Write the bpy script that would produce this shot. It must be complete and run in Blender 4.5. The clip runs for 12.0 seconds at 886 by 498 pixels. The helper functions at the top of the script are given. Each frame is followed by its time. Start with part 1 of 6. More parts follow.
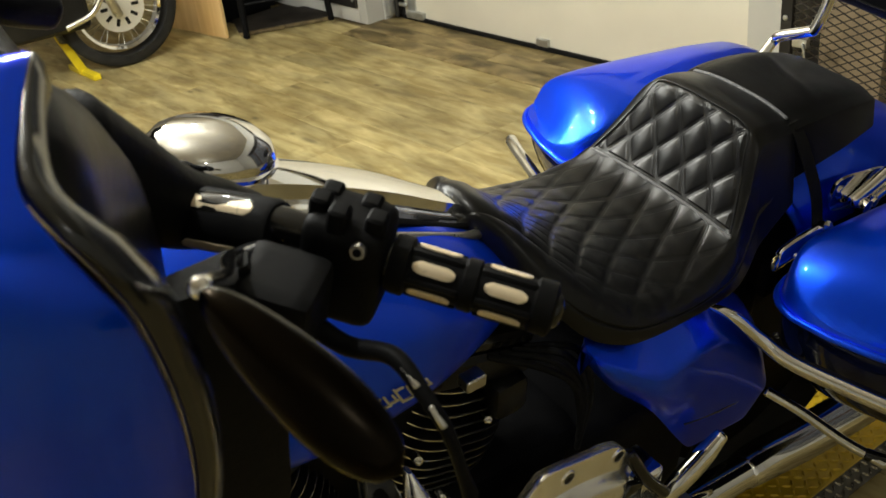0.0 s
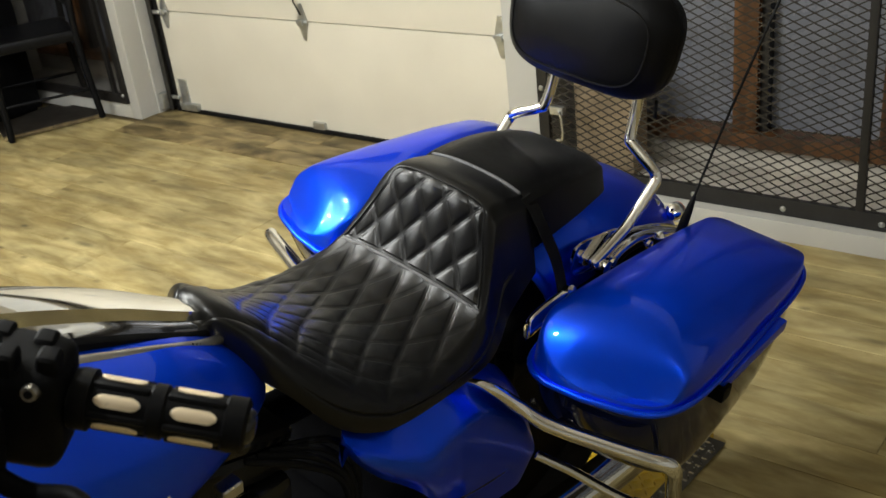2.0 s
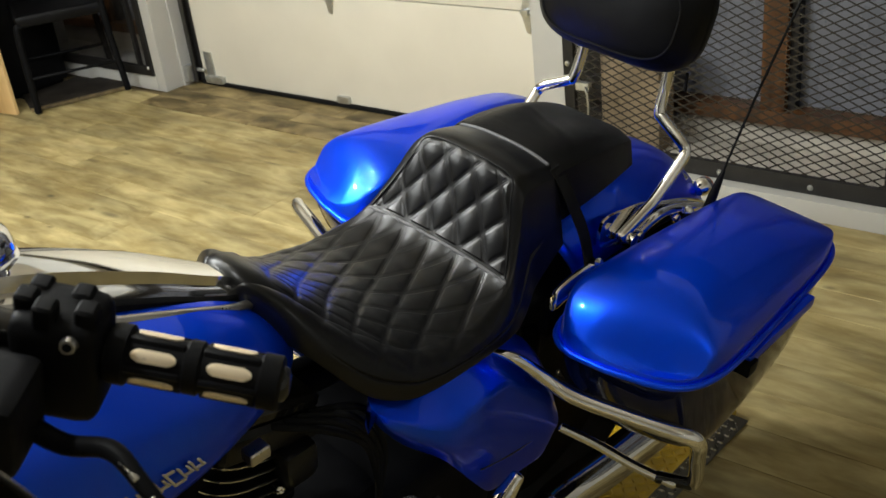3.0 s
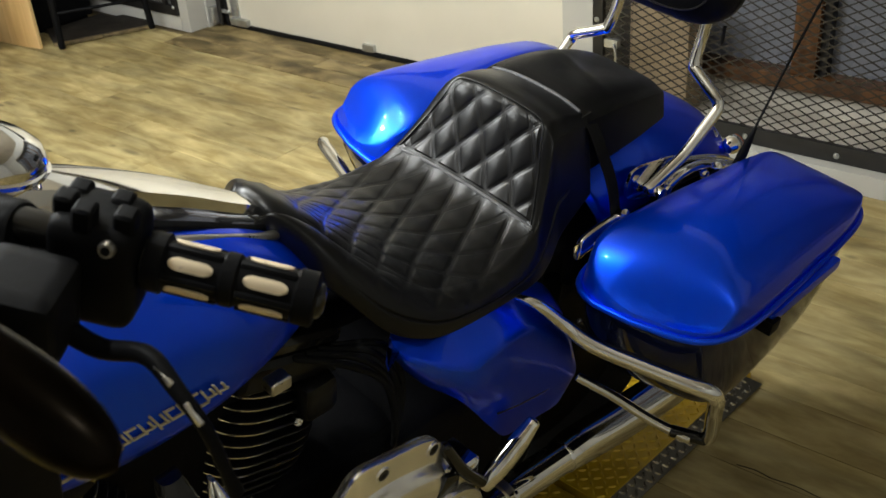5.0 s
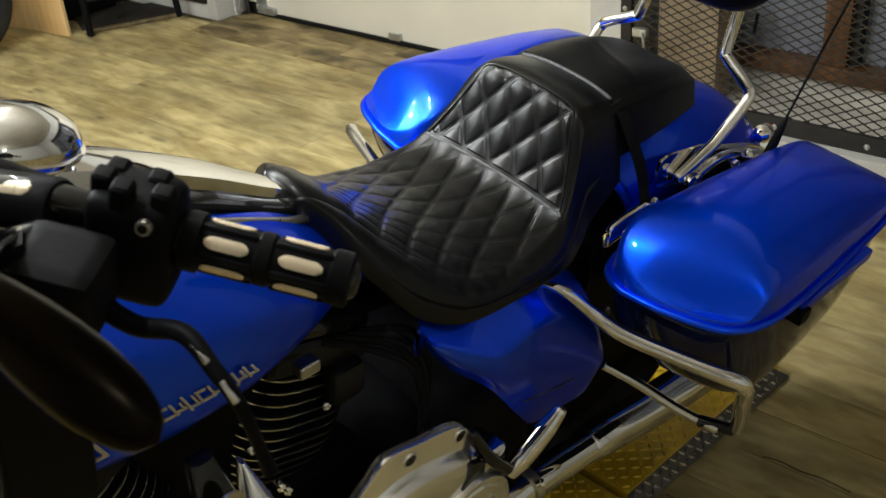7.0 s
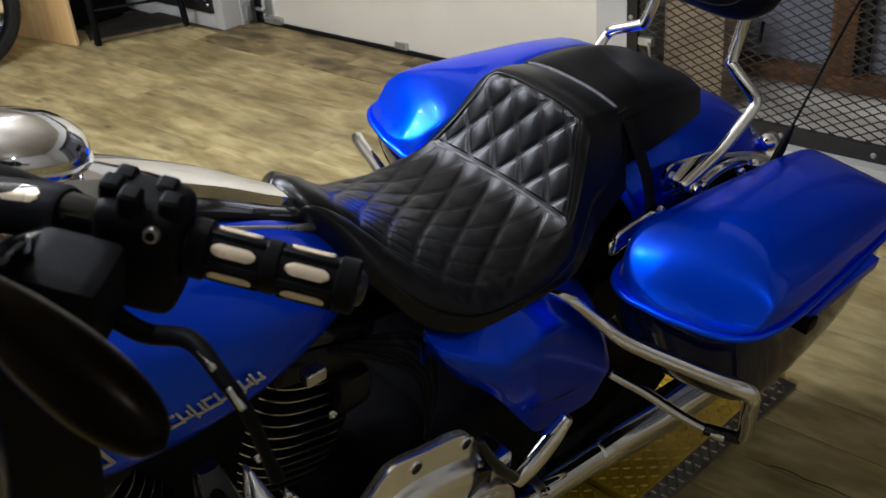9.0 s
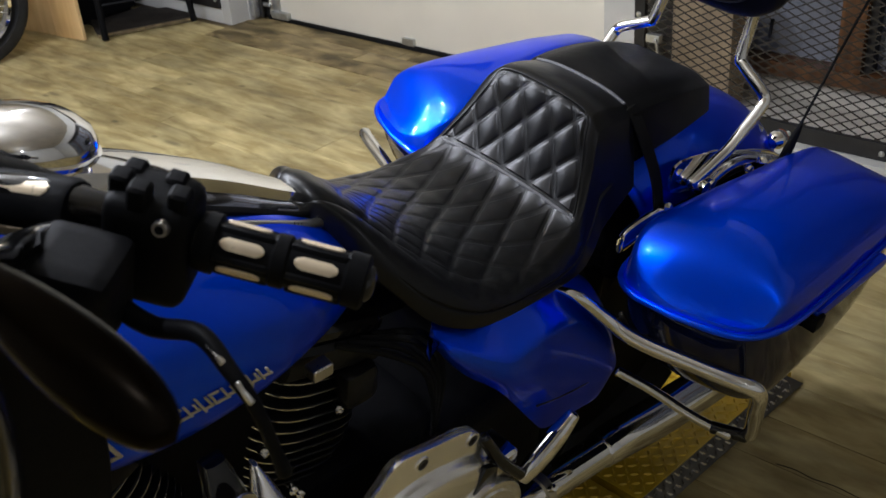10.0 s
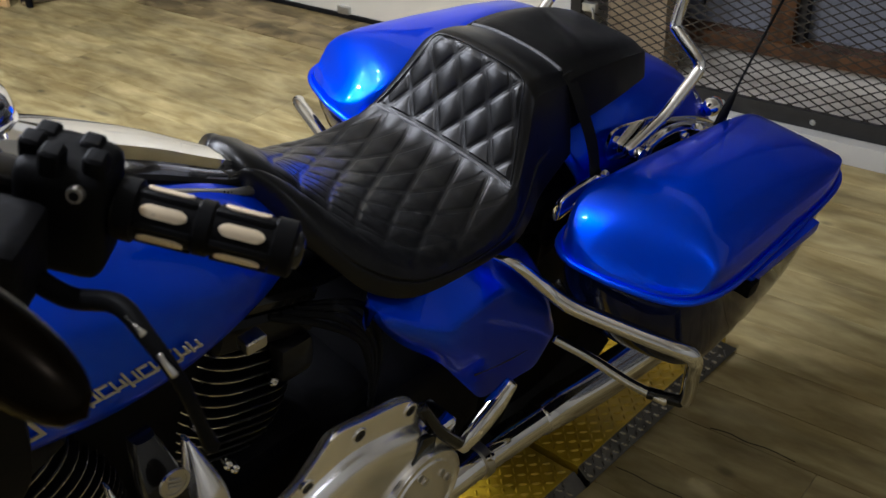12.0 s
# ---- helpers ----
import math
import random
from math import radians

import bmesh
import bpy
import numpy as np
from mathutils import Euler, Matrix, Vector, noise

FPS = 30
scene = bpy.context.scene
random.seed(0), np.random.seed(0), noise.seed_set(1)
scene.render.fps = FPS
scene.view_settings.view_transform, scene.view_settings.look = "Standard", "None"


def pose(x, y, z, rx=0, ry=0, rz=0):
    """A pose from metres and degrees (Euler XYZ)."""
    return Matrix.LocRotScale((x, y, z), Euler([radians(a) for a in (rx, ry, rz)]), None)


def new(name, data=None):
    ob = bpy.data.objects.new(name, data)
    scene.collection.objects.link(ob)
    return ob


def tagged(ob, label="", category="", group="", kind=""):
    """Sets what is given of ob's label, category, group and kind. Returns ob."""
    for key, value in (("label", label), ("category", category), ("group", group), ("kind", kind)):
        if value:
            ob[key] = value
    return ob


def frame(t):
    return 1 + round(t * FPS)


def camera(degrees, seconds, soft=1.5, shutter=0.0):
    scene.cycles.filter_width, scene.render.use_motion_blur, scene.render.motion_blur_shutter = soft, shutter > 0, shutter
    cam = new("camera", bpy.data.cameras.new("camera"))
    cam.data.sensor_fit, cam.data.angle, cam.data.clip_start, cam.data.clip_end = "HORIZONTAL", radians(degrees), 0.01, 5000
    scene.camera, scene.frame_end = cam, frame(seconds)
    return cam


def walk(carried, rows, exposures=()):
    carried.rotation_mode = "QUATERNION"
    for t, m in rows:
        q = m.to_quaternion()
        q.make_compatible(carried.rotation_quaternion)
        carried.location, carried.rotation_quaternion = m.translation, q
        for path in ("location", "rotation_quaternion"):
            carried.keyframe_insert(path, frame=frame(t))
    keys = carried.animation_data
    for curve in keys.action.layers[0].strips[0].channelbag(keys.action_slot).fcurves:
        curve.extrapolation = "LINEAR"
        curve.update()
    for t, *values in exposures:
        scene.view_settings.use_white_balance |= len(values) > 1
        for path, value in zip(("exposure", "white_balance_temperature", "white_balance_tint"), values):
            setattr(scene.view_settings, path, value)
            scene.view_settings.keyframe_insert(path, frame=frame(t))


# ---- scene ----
cam = camera(47.2, 12.0, soft=1.5)
# an open aperture, focused on the seat
cam.data.dof.use_dof, cam.data.dof.focus_distance, cam.data.dof.aperture_fstop = True, 1.6, 15.0
METRES, EYE, TILT, LEAN, TURN = 0.225, 1.56, 0.0, 0.0, -38.0
ROWS = [
    (0.0, 0.0, 0.0, 0.0, -3.28, -29.02, 5.92),
    (0.5, 0.1906, 0.0376, 0.013, -9.69, -27.81, 6.28),
    (1.0, 0.3153, 0.0292, 0.0361, -13.92, -26.11, 5.88),
    (1.5, 0.3739, -0.0053, 0.0488, -15.3, -26.11, 6.04),
    (2.0, 0.3885, -0.0458, 0.0708, -15.43, -26.08, 6.2),
    (2.5, 0.3634, -0.0636, 0.0605, -14.44, -26.3, 6.15),
    (3.0, 0.3365, -0.0523, 0.0285, -14.04, -27.17, 6.03),
    (5.0, 0.2454, -0.0544, -0.071, -12.1, -29.35, 4.03),
    (5.5, 0.2316, -0.0521, -0.0917, -11.79, -29.82, 3.63),
    (6.0, 0.2088, -0.062, -0.0937, -10.61, -30.05, 4.01),
    (6.5, 0.2163, -0.0482, -0.1085, -11.11, -30.54, 3.93),
    (7.0, 0.2084, -0.0532, -0.0959, -10.72, -29.78, 4.24),
    (9.0, 0.207, -0.0638, -0.0944, -10.41, -29.26, 4.4),
    (9.5, 0.2021, -0.0597, -0.0908, -10.33, -29.24, 4.28),
    (10.0, 0.1959, -0.0565, -0.1011, -9.99, -29.42, 4.27),
    (10.5, 0.2088, -0.0399, -0.112, -10.47, -29.68, 4.26),
    (11.0, 0.2109, -0.0321, -0.1277, -10.61, -30.12, 4.17),
    (11.5, 0.2429, -0.0418, -0.1139, -10.72, -29.91, 4.25),
    (12.0, 0.2251, 0.0042, -0.1612, -13.21, -31.23, 2.99),
]
EXPOSURES = [(0.0, -0.14, 6800, 8), (2.0, -0.10, 6450, 10), (5.0, -0.10, 6350, 10), (7.0, -0.14, 6250, 10), (9.0, -0.38, 5750, 18), (12.0, -0.38, 5750, 18)]
walk(cam, [(t, pose(0, 0, EYE, TILT, LEAN, TURN) @ pose(METRES * x, METRES * y, METRES * z, 90 + pitch, roll, yaw)) for t, x, y, z, yaw, pitch, roll in ROWS], EXPOSURES)

# ---- light: a closed room at night, warm ceiling spots, one added fill ----
night = bpy.data.worlds.new("night")
night.use_nodes = True
night.node_tree.nodes["Background"].inputs[0].default_value = (0.9, 0.92, 1.0, 1)
night.node_tree.nodes["Background"].inputs[1].default_value = 0.001
scene.world = night
CEIL = 2.75


def lamp(x, y, watts, size=0.032, colour=(0.955, 0.985, 0.965)):
    data = bpy.data.lights.new("room_or_fill_bulb", "POINT")
    data.shadow_soft_size, data.energy, data.color = size, watts, colour
    ob = new("room_or_fill_bulb", data)
    ob.matrix_world = Matrix.Translation((x, y, CEIL - 0.42))
    return ob


# bulbs out of view, placed by their highlights; the last is an added fill
LAMPS = [(0.46, 2.05, 37), (0.95, 1.9, 26), (1.28, 1.92, 21), (0.8, 2.7, 38), (0.4, 2.9, 48), (0, 2.9, 53), (0.2, 3.5, 56), (-0.35, 3.5, 56), (-1, 2.9, 69), (0.12, 0.88, 40), (0.1, -1.7, 10)]
for lx, ly, lw in LAMPS:
    lamp(lx, ly, lw)

# ---- materials ----


def mat(name, colour, rough=0.5, metal=0.0, coat=0.0, var=0.12, scale=6.0, bump=0.0, bscale=60.0, rvar=0.08, coat_rough=0.03, spec=0.5, tint=(1, 1, 1)):
    m = bpy.data.materials.new(name)
    m.use_nodes = True
    t = m.node_tree
    p = t.nodes["Principled BSDF"]
    p.inputs["Roughness"].default_value, p.inputs["Metallic"].default_value = rough, metal
    p.inputs["Coat Weight"].default_value, p.inputs["Coat Roughness"].default_value = coat, coat_rough
    p.inputs["Specular IOR Level"].default_value = spec
    p.inputs["Specular Tint"].default_value = (*tint, 1)
    c = t.nodes.new("ShaderNodeTexCoord")
    n1 = t.nodes.new("ShaderNodeTexNoise")
    n1.inputs["Scale"].default_value, n1.inputs["Detail"].default_value = scale, 6
    t.links.new(c.outputs["Object"], n1.inputs["Vector"])
    r = t.nodes.new("ShaderNodeValToRGB")
    r.color_ramp.elements[0].position, r.color_ramp.elements[1].position = 0.3, 0.7
    r.color_ramp.elements[0].color = (*[x * (1 - var) for x in colour], 1)
    r.color_ramp.elements[1].color = (*[min(1, x * (1 + var)) for x in colour], 1)
    t.links.new(n1.outputs["Fac"], r.inputs[0])
    t.links.new(r.outputs[0], p.inputs["Base Color"])
    if rvar:
        n3 = t.nodes.new("ShaderNodeTexNoise")
        n3.inputs["Scale"].default_value, n3.inputs["Detail"].default_value = scale * 5, 4
        t.links.new(c.outputs["Object"], n3.inputs["Vector"])
        q = t.nodes.new("ShaderNodeMapRange")
        q.inputs["To Min"].default_value, q.inputs["To Max"].default_value = max(0.0, rough - rvar), min(1.0, rough + rvar)
        t.links.new(n3.outputs["Fac"], q.inputs["Value"])
        t.links.new(q.outputs[0], p.inputs["Roughness"])
    if bump:
        n2 = t.nodes.new("ShaderNodeTexNoise")
        n2.inputs["Scale"].default_value, n2.inputs["Detail"].default_value = bscale, 5
        t.links.new(c.outputs["Object"], n2.inputs["Vector"])
        b = t.nodes.new("ShaderNodeBump")
        b.inputs["Strength"].default_value, b.inputs["Distance"].default_value = bump, 0.002
        t.links.new(n2.outputs["Fac"], b.inputs["Height"])
        t.links.new(b.outputs[0], p.inputs["Normal"])
    return m


def plank_mat(name, dark, light, rough=0.55, along=(9.0, 0.9, 9.0), stain=0.6, specks=False):
    """Boards: grain stretched along their length, knots and stains, a tone of their own for each board."""
    m = bpy.data.materials.new(name)
    m.use_nodes = True
    t = m.node_tree
    p = t.nodes["Principled BSDF"]
    c = t.nodes.new("ShaderNodeTexCoord")
    info = t.nodes.new("ShaderNodeObjectInfo")
    off = t.nodes.new("ShaderNodeVectorMath")
    off.operation = "MULTIPLY_ADD"
    comb = t.nodes.new("ShaderNodeCombineXYZ")
    for k in range(3):
        t.links.new(info.outputs["Random"], comb.inputs[k])
    off.inputs[1].default_value = (37.0, 53.0, 11.0)
    t.links.new(comb.outputs[0], off.inputs[0])
    t.links.new(c.outputs["Object"], off.inputs[2])
    sc = t.nodes.new("ShaderNodeVectorMath")
    sc.operation = "MULTIPLY"
    sc.inputs[1].default_value = along
    t.links.new(off.outputs[0], sc.inputs[0])
    grain = t.nodes.new("ShaderNodeTexNoise")
    grain.inputs["Scale"].default_value, grain.inputs["Detail"].default_value, grain.inputs["Distortion"].default_value = 2.0, 9, 0.5
    t.links.new(sc.outputs[0], grain.inputs["Vector"])
    r = t.nodes.new("ShaderNodeValToRGB")
    r.color_ramp.elements[0].position, r.color_ramp.elements[1].position = 0.36, 0.66
    r.color_ramp.elements[0].color, r.color_ramp.elements[1].color = (*dark, 1), (*light, 1)
    t.links.new(grain.outputs["Fac"], r.inputs[0])
    st = t.nodes.new("ShaderNodeTexNoise")
    st.inputs["Scale"].default_value, st.inputs["Detail"].default_value = 5.0, 7
    where = t.nodes.new("ShaderNodeNewGeometry")
    drawn = t.nodes.new("ShaderNodeVectorMath")
    drawn.operation = "MULTIPLY"
    drawn.inputs[1].default_value = (2.0, 0.55, 1.0)
    t.links.new(where.outputs["Position"], drawn.inputs[0])
    t.links.new(drawn.outputs[0], st.inputs["Vector"])
    sr = t.nodes.new("ShaderNodeMapRange")
    sr.inputs["From Min"].default_value, sr.inputs["From Max"].default_value = 0.42, 0.7
    sr.inputs["To Min"].default_value, sr.inputs["To Max"].default_value = 1.0, 1 - stain * 0.6
    t.links.new(st.outputs["Fac"], sr.inputs["Value"])
    kn = t.nodes.new("ShaderNodeTexVoronoi")
    kn.inputs["Scale"].default_value = 0.75
    t.links.new(sc.outputs[0], kn.inputs["Vector"])
    kr = t.nodes.new("ShaderNodeMapRange")
    kr.inputs["From Min"].default_value, kr.inputs["From Max"].default_value = 0.04, 0.14
    kr.inputs["To Min"].default_value, kr.inputs["To Max"].default_value = 0.55, 1.0
    t.links.new(kn.outputs["Distance"], kr.inputs["Value"])
    tone = t.nodes.new("ShaderNodeMapRange")
    tone.inputs["To Min"].default_value, tone.inputs["To Max"].default_value = 0.86, 1.08
    t.links.new(info.outputs["Random"], tone.inputs["Value"])
    a = t.nodes.new("ShaderNodeMath")
    a.operation = "MULTIPLY"
    t.links.new(sr.outputs[0], a.inputs[0])
    t.links.new(tone.outputs[0], a.inputs[1])
    a2 = t.nodes.new("ShaderNodeMath")
    a2.operation = "MULTIPLY"
    t.links.new(a.outputs[0], a2.inputs[0])
    t.links.new(kr.outputs[0], a2.inputs[1])
    if specks:
        # small dark knots and nail holes, a few centimetres apart at random
        dots = t.nodes.new("ShaderNodeTexVoronoi")
        dots.inputs["Scale"].default_value = 9.0
        squeeze = t.nodes.new("ShaderNodeVectorMath")
        squeeze.operation = "MULTIPLY"
        squeeze.inputs[1].default_value = (1.0, 0.55, 1.0)
        t.links.new(where.outputs["Position"], squeeze.inputs[0])
        t.links.new(squeeze.outputs[0], dots.inputs["Vector"])
        dr = t.nodes.new("ShaderNodeMapRange")
        dr.inputs["From Min"].default_value, dr.inputs["From Max"].default_value = 0.05, 0.14
        dr.inputs["To Min"].default_value, dr.inputs["To Max"].default_value = 0.55, 1.0
        t.links.new(dots.outputs["Distance"], dr.inputs["Value"])
        rare = t.nodes.new("ShaderNodeSeparateColor")
        t.links.new(dots.outputs["Color"], rare.inputs[0])
        some = t.nodes.new("ShaderNodeMath")
        some.operation = "GREATER_THAN"
        some.inputs[1].default_value = 0.45
        t.links.new(rare.outputs[0], some.inputs[0])
        keep = t.nodes.new("ShaderNodeMath")
        keep.operation = "MAXIMUM"
        t.links.new(dr.outputs[0], keep.inputs[0])
        t.links.new(some.outputs[0], keep.inputs[1])
        a3 = t.nodes.new("ShaderNodeMath")
        a3.operation = "MULTIPLY"
        t.links.new(a2.outputs[0], a3.inputs[0])
        t.links.new(keep.outputs[0], a3.inputs[1])
        a2 = a3
    tint = r.outputs[0]
    if specks:
        p.inputs["Specular IOR Level"].default_value = 0.22
        # broad patches: finish worn to bare brown wood, some floor shadow in the colour too
        broad = t.nodes.new("ShaderNodeTexNoise")
        broad.inputs["Scale"].default_value, broad.inputs["Detail"].default_value, broad.inputs["Roughness"].default_value = 2.1, 8, 0.68
        lengthwise = t.nodes.new("ShaderNodeVectorMath")
        lengthwise.operation = "MULTIPLY"
        lengthwise.inputs[1].default_value = (1.6, 0.8, 1.0)
        t.links.new(where.outputs["Position"], lengthwise.inputs[0])
        t.links.new(lengthwise.outputs[0], broad.inputs["Vector"])
        much = t.nodes.new("ShaderNodeMapRange")
        much.inputs["From Min"].default_value, much.inputs["From Max"].default_value = 0.44, 0.64
        much.inputs["To Max"].default_value = 0.46
        t.links.new(broad.outputs["Fac"], much.inputs["Value"])
        worn = t.nodes.new("ShaderNodeMix")
        worn.data_type = "RGBA"
        t.links.new(much.outputs[0], worn.inputs[0])
        t.links.new(r.outputs[0], worn.inputs[6])
        worn.inputs[7].default_value = (0.195, 0.130, 0.042, 1)
        tint = worn.outputs[2]
    mul = t.nodes.new("ShaderNodeVectorMath")
    mul.operation = "SCALE"
    t.links.new(tint, mul.inputs[0])
    t.links.new(a2.outputs[0], mul.inputs["Scale"])
    t.links.new(mul.outputs[0], p.inputs["Base Color"])
    rr = t.nodes.new("ShaderNodeMapRange")
    rr.inputs["To Min"].default_value, rr.inputs["To Max"].default_value = rough + 0.12, rough - 0.12
    t.links.new(grain.outputs["Fac"], rr.inputs["Value"])
    t.links.new(rr.outputs[0], p.inputs["Roughness"])
    b = t.nodes.new("ShaderNodeBump")
    b.inputs["Strength"].default_value, b.inputs["Distance"].default_value = 0.35, 0.002
    t.links.new(grain.outputs["Fac"], b.inputs["Height"])
    t.links.new(b.outputs[0], p.inputs["Normal"])
    return m


BLUE = mat("blue_metallic_paint", (0.0, 0.070, 1.0), 0.30, 0.76, 0.52, 0.06, 3.0, 0.0, rvar=0.03, coat_rough=0.012, tint=(0.10, 0.28, 1.0))
CHROME = mat("chrome", (0.86, 0.85, 0.83), 0.07, 1.0, 0, 0.04, 8.0, rvar=0.04)
SATIN = mat("satin_metal", (0.62, 0.60, 0.56), 0.3, 1.0, 0, 0.08, 12.0, rvar=0.08)
CAST = mat("polished_cast_metal", (0.94, 0.92, 0.88), 0.20, 0.88, 0, 0.05, 9.0, rvar=0.05)
LEATHER = mat("black_leather", (0.0034, 0.0034, 0.0038), 0.30, 0, 0, 0.25, 14.0, 0.05, 900.0, rvar=0.02, spec=0.30)
VINYL = mat("black_vinyl", (0.004, 0.004, 0.0044), 0.40, 0, 0, 0.25, 10.0, 0.2, 900.0, rvar=0.05, spec=0.12)
PIPING = mat("grey_piping", (0.10, 0.10, 0.105), 0.45, 0, 0, 0.2, 60.0, 0.3, 300)
SHELL = mat("dark_mirror_shell", (0.011, 0.0085, 0.006), 0.24, 1.0, 0, 0.3, 8.0, rvar=0.04)
GLOSS = mat("black_gloss", (0.008, 0.0075, 0.007), 0.14, 0, 0.3, 0.2, 8.0, rvar=0.05, spec=0.35)
# bag body: the bag's blue darkened nearly to black, shade in the colour
BAGSHADE = mat("shade_darkened_bag_paint", (0.003, 0.006, 0.030), 0.07, 0, 0, 0.3, 10.0, 0.0, rvar=0.03, spec=0.26)
TRIM = mat("glossy_fairing_trim", (0.006, 0.006, 0.0065), 0.20, 0, 0.25, 0.25, 14.0, rvar=0.05, spec=0.5)
PLASTIC = mat("black_plastic", (0.006, 0.006, 0.0065), 0.36, 0, 0, 0.25, 14.0, 0.1, 200, rvar=0.06, spec=0.2)
SATINBLACK = mat("satin_black", (0.005, 0.005, 0.0055), 0.5, 0, 0, 0.25, 20.0, 0.15, 180, rvar=0.08, spec=0.06)
RUBBER = mat("black_rubber", (0.008, 0.008, 0.008), 0.62, 0, 0, 0.3, 30.0, 0.3, 160, spec=0.1)
ENGINE = mat("engine_black", (0.006, 0.006, 0.0065), 0.34, 0.1, 0, 0.3, 18.0, 0.2, 140, spec=0.3)
FINEDGE = mat("machined_edge", (0.55, 0.54, 0.52), 0.25, 1.0, 0, 0.1, 40.0)
# chrome inlays: the floor's tan reflection is put into the base colour
INLAY = mat("reflection_toned_inlay", (0.72, 0.60, 0.42), 0.3, 0.25, 0, 0.08, 40.0)
CREAM = mat("cream_letter", (0.50, 0.46, 0.36), 0.35, 0.3, 0, 0.15, 30.0)
DOORPAINT = mat("cream_door_paint", (0.64, 0.60, 0.50), 0.42, 0, 0, 0.05, 2.2, 0.15, 90, rvar=0.06)
WALLPAINT = mat("white_wall_paint", (0.44, 0.43, 0.395), 0.55, 0, 0, 0.06, 2.5, 0.2, 70, rvar=0.06)
DARKWALL = mat("far_wall_paint", (0.22, 0.205, 0.175), 0.6, 0, 0, 0.12, 1.5, 0.2, 40)
OUTERWALL = mat("dark_outer_wall", (0.10, 0.095, 0.09), 0.7, 0, 0, 0.2, 1.5, 0.2, 40)
CEILPAINT = mat("ceiling_paint", (0.52, 0.485, 0.415), 0.7, 0, 0, 0.10, 2.0, 0.2, 40)
# track steel darkened: the shadow in the gap beside the door
SHADEDSTEEL = mat("shaded_track_steel", (0.045, 0.043, 0.040), 0.4, 0.6, 0, 0.3, 25.0, 0.1, 80)
STEEL = mat("galvanised_steel", (0.55, 0.56, 0.55), 0.36, 0.9, 0, 0.18, 25.0, 0.1, 80)
BLACKIRON = mat("black_iron", (0.011, 0.010, 0.0095), 0.5, 0.1, 0, 0.35, 18.0, 0.3, 90)
MESHWIRE = mat("dark_expanded_metal", (0.030, 0.026, 0.021), 0.42, 0.25, 0, 0.35, 25.0, spec=0.4)
PANE = mat("dusty_window_pane", (0.18, 0.192, 0.235), 0.28, 0, 0, 0.18, 2.4, 0.05, 30)
BROWNWOOD = plank_mat("brown_window_wood", (0.055, 0.022, 0.006), (0.185, 0.076, 0.022), 0.5, (9, 9, 0.9), 0.5)
FLOORWOOD = plank_mat("pale_floor_boards", (0.35, 0.272, 0.112), (0.575, 0.48, 0.235), 0.5, (10.0, 2.6, 10.0), 0.75, specks=True)
OLDWOOD = plank_mat("worn_threshold_boards", (0.085, 0.060, 0.026), (0.24, 0.175, 0.080), 0.6, (5, 1.6, 5), 0.9)
THRESH = plank_mat("stained_doorway_boards", (0.11, 0.077, 0.026), (0.42, 0.32, 0.145), 0.6, (4.0, 2.2, 4.0), 0.95)
PLY = plank_mat("plywood", (0.52, 0.32, 0.12), (0.70, 0.48, 0.22), 0.5, (6, 6, 0.8), 0.2)
YELLOW = mat("yellow_deck_paint", (0.66, 0.44, 0.02), 0.36, 0.1, 0, 0.3, 9.0, 0.25, 60, rvar=0.12)
# dark reflections put into the bare plate's colour; raised treads worn brighter
PLATE = mat("dark_reflecting_plate", (0.15, 0.14, 0.12), 0.42, 0.8, 0, 0.35, 14.0, 0.2, 60, rvar=0.12)
WORNTREAD = mat("worn_tread_metal", (0.72, 0.70, 0.66), 0.26, 1.0, 0, 0.25, 30.0, rvar=0.08)
TYRE = mat("tyre_rubber", (0.02, 0.02, 0.02), 0.66, 0, 0, 0.3, 20.0, 0.3, 90, spec=0.25)
WHITEMETAL = mat("white_disc_metal", (0.75, 0.74, 0.70), 0.35, 0.6, 0, 0.06, 20.0)
YELLOWTUBE = mat("yellow_stand_paint", (0.72, 0.55, 0.02), 0.4, 0, 0, 0.12, 12.0)
RUG = mat("dark_floor_mat", (0.022, 0.018, 0.014), 0.85, 0, 0, 0.4, 12.0, 0.6, 300, spec=0.2)
CARTON = mat("brown_carton", (0.30, 0.225, 0.14), 0.75, 0, 0, 0.25, 9.0, 0.3, 60)
GREYSTUFF = mat("dusty_grey_board", (0.60, 0.56, 0.49), 0.7, 0, 0, 0.25, 3.0, 0.3, 50)
GLASS = mat("amber_lens", (0.5, 0.12, 0.01), 0.12, 0, 0.5, 0.1, 30.0)

# ---- mesh helpers ----


def mesh_of(verts, faces, material, smooth=True, name="mesh"):
    me = bpy.data.meshes.new(name)
    me.from_pydata([tuple(map(float, v)) for v in verts], [], faces)
    bm = bmesh.new()
    bm.from_mesh(me)
    bmesh.ops.recalc_face_normals(bm, faces=bm.faces)
    bm.to_mesh(me)
    bm.free()
    for p in me.polygons:
        p.use_smooth = smooth
    me.materials.append(material)
    return me


def put(name, me, parent=None, label="", sharp=True):
    ob = new(name, me)
    if parent:
        ob.parent = parent
    if sharp:
        me.set_sharp_from_angle(angle=radians(38))
    if label:
        ob["label"] = label
    return ob


def part(name, bm, material, parent, label="", smooth=True):
    """One mesh object from a bmesh, under a thing or a part."""
    me = bpy.data.meshes.new(name)
    bmesh.ops.recalc_face_normals(bm, faces=bm.faces)
    bm.to_mesh(me)
    bm.free()
    for p in me.polygons:
        p.use_smooth = smooth
    me.materials.append(material)
    return put(name, me, parent, label)


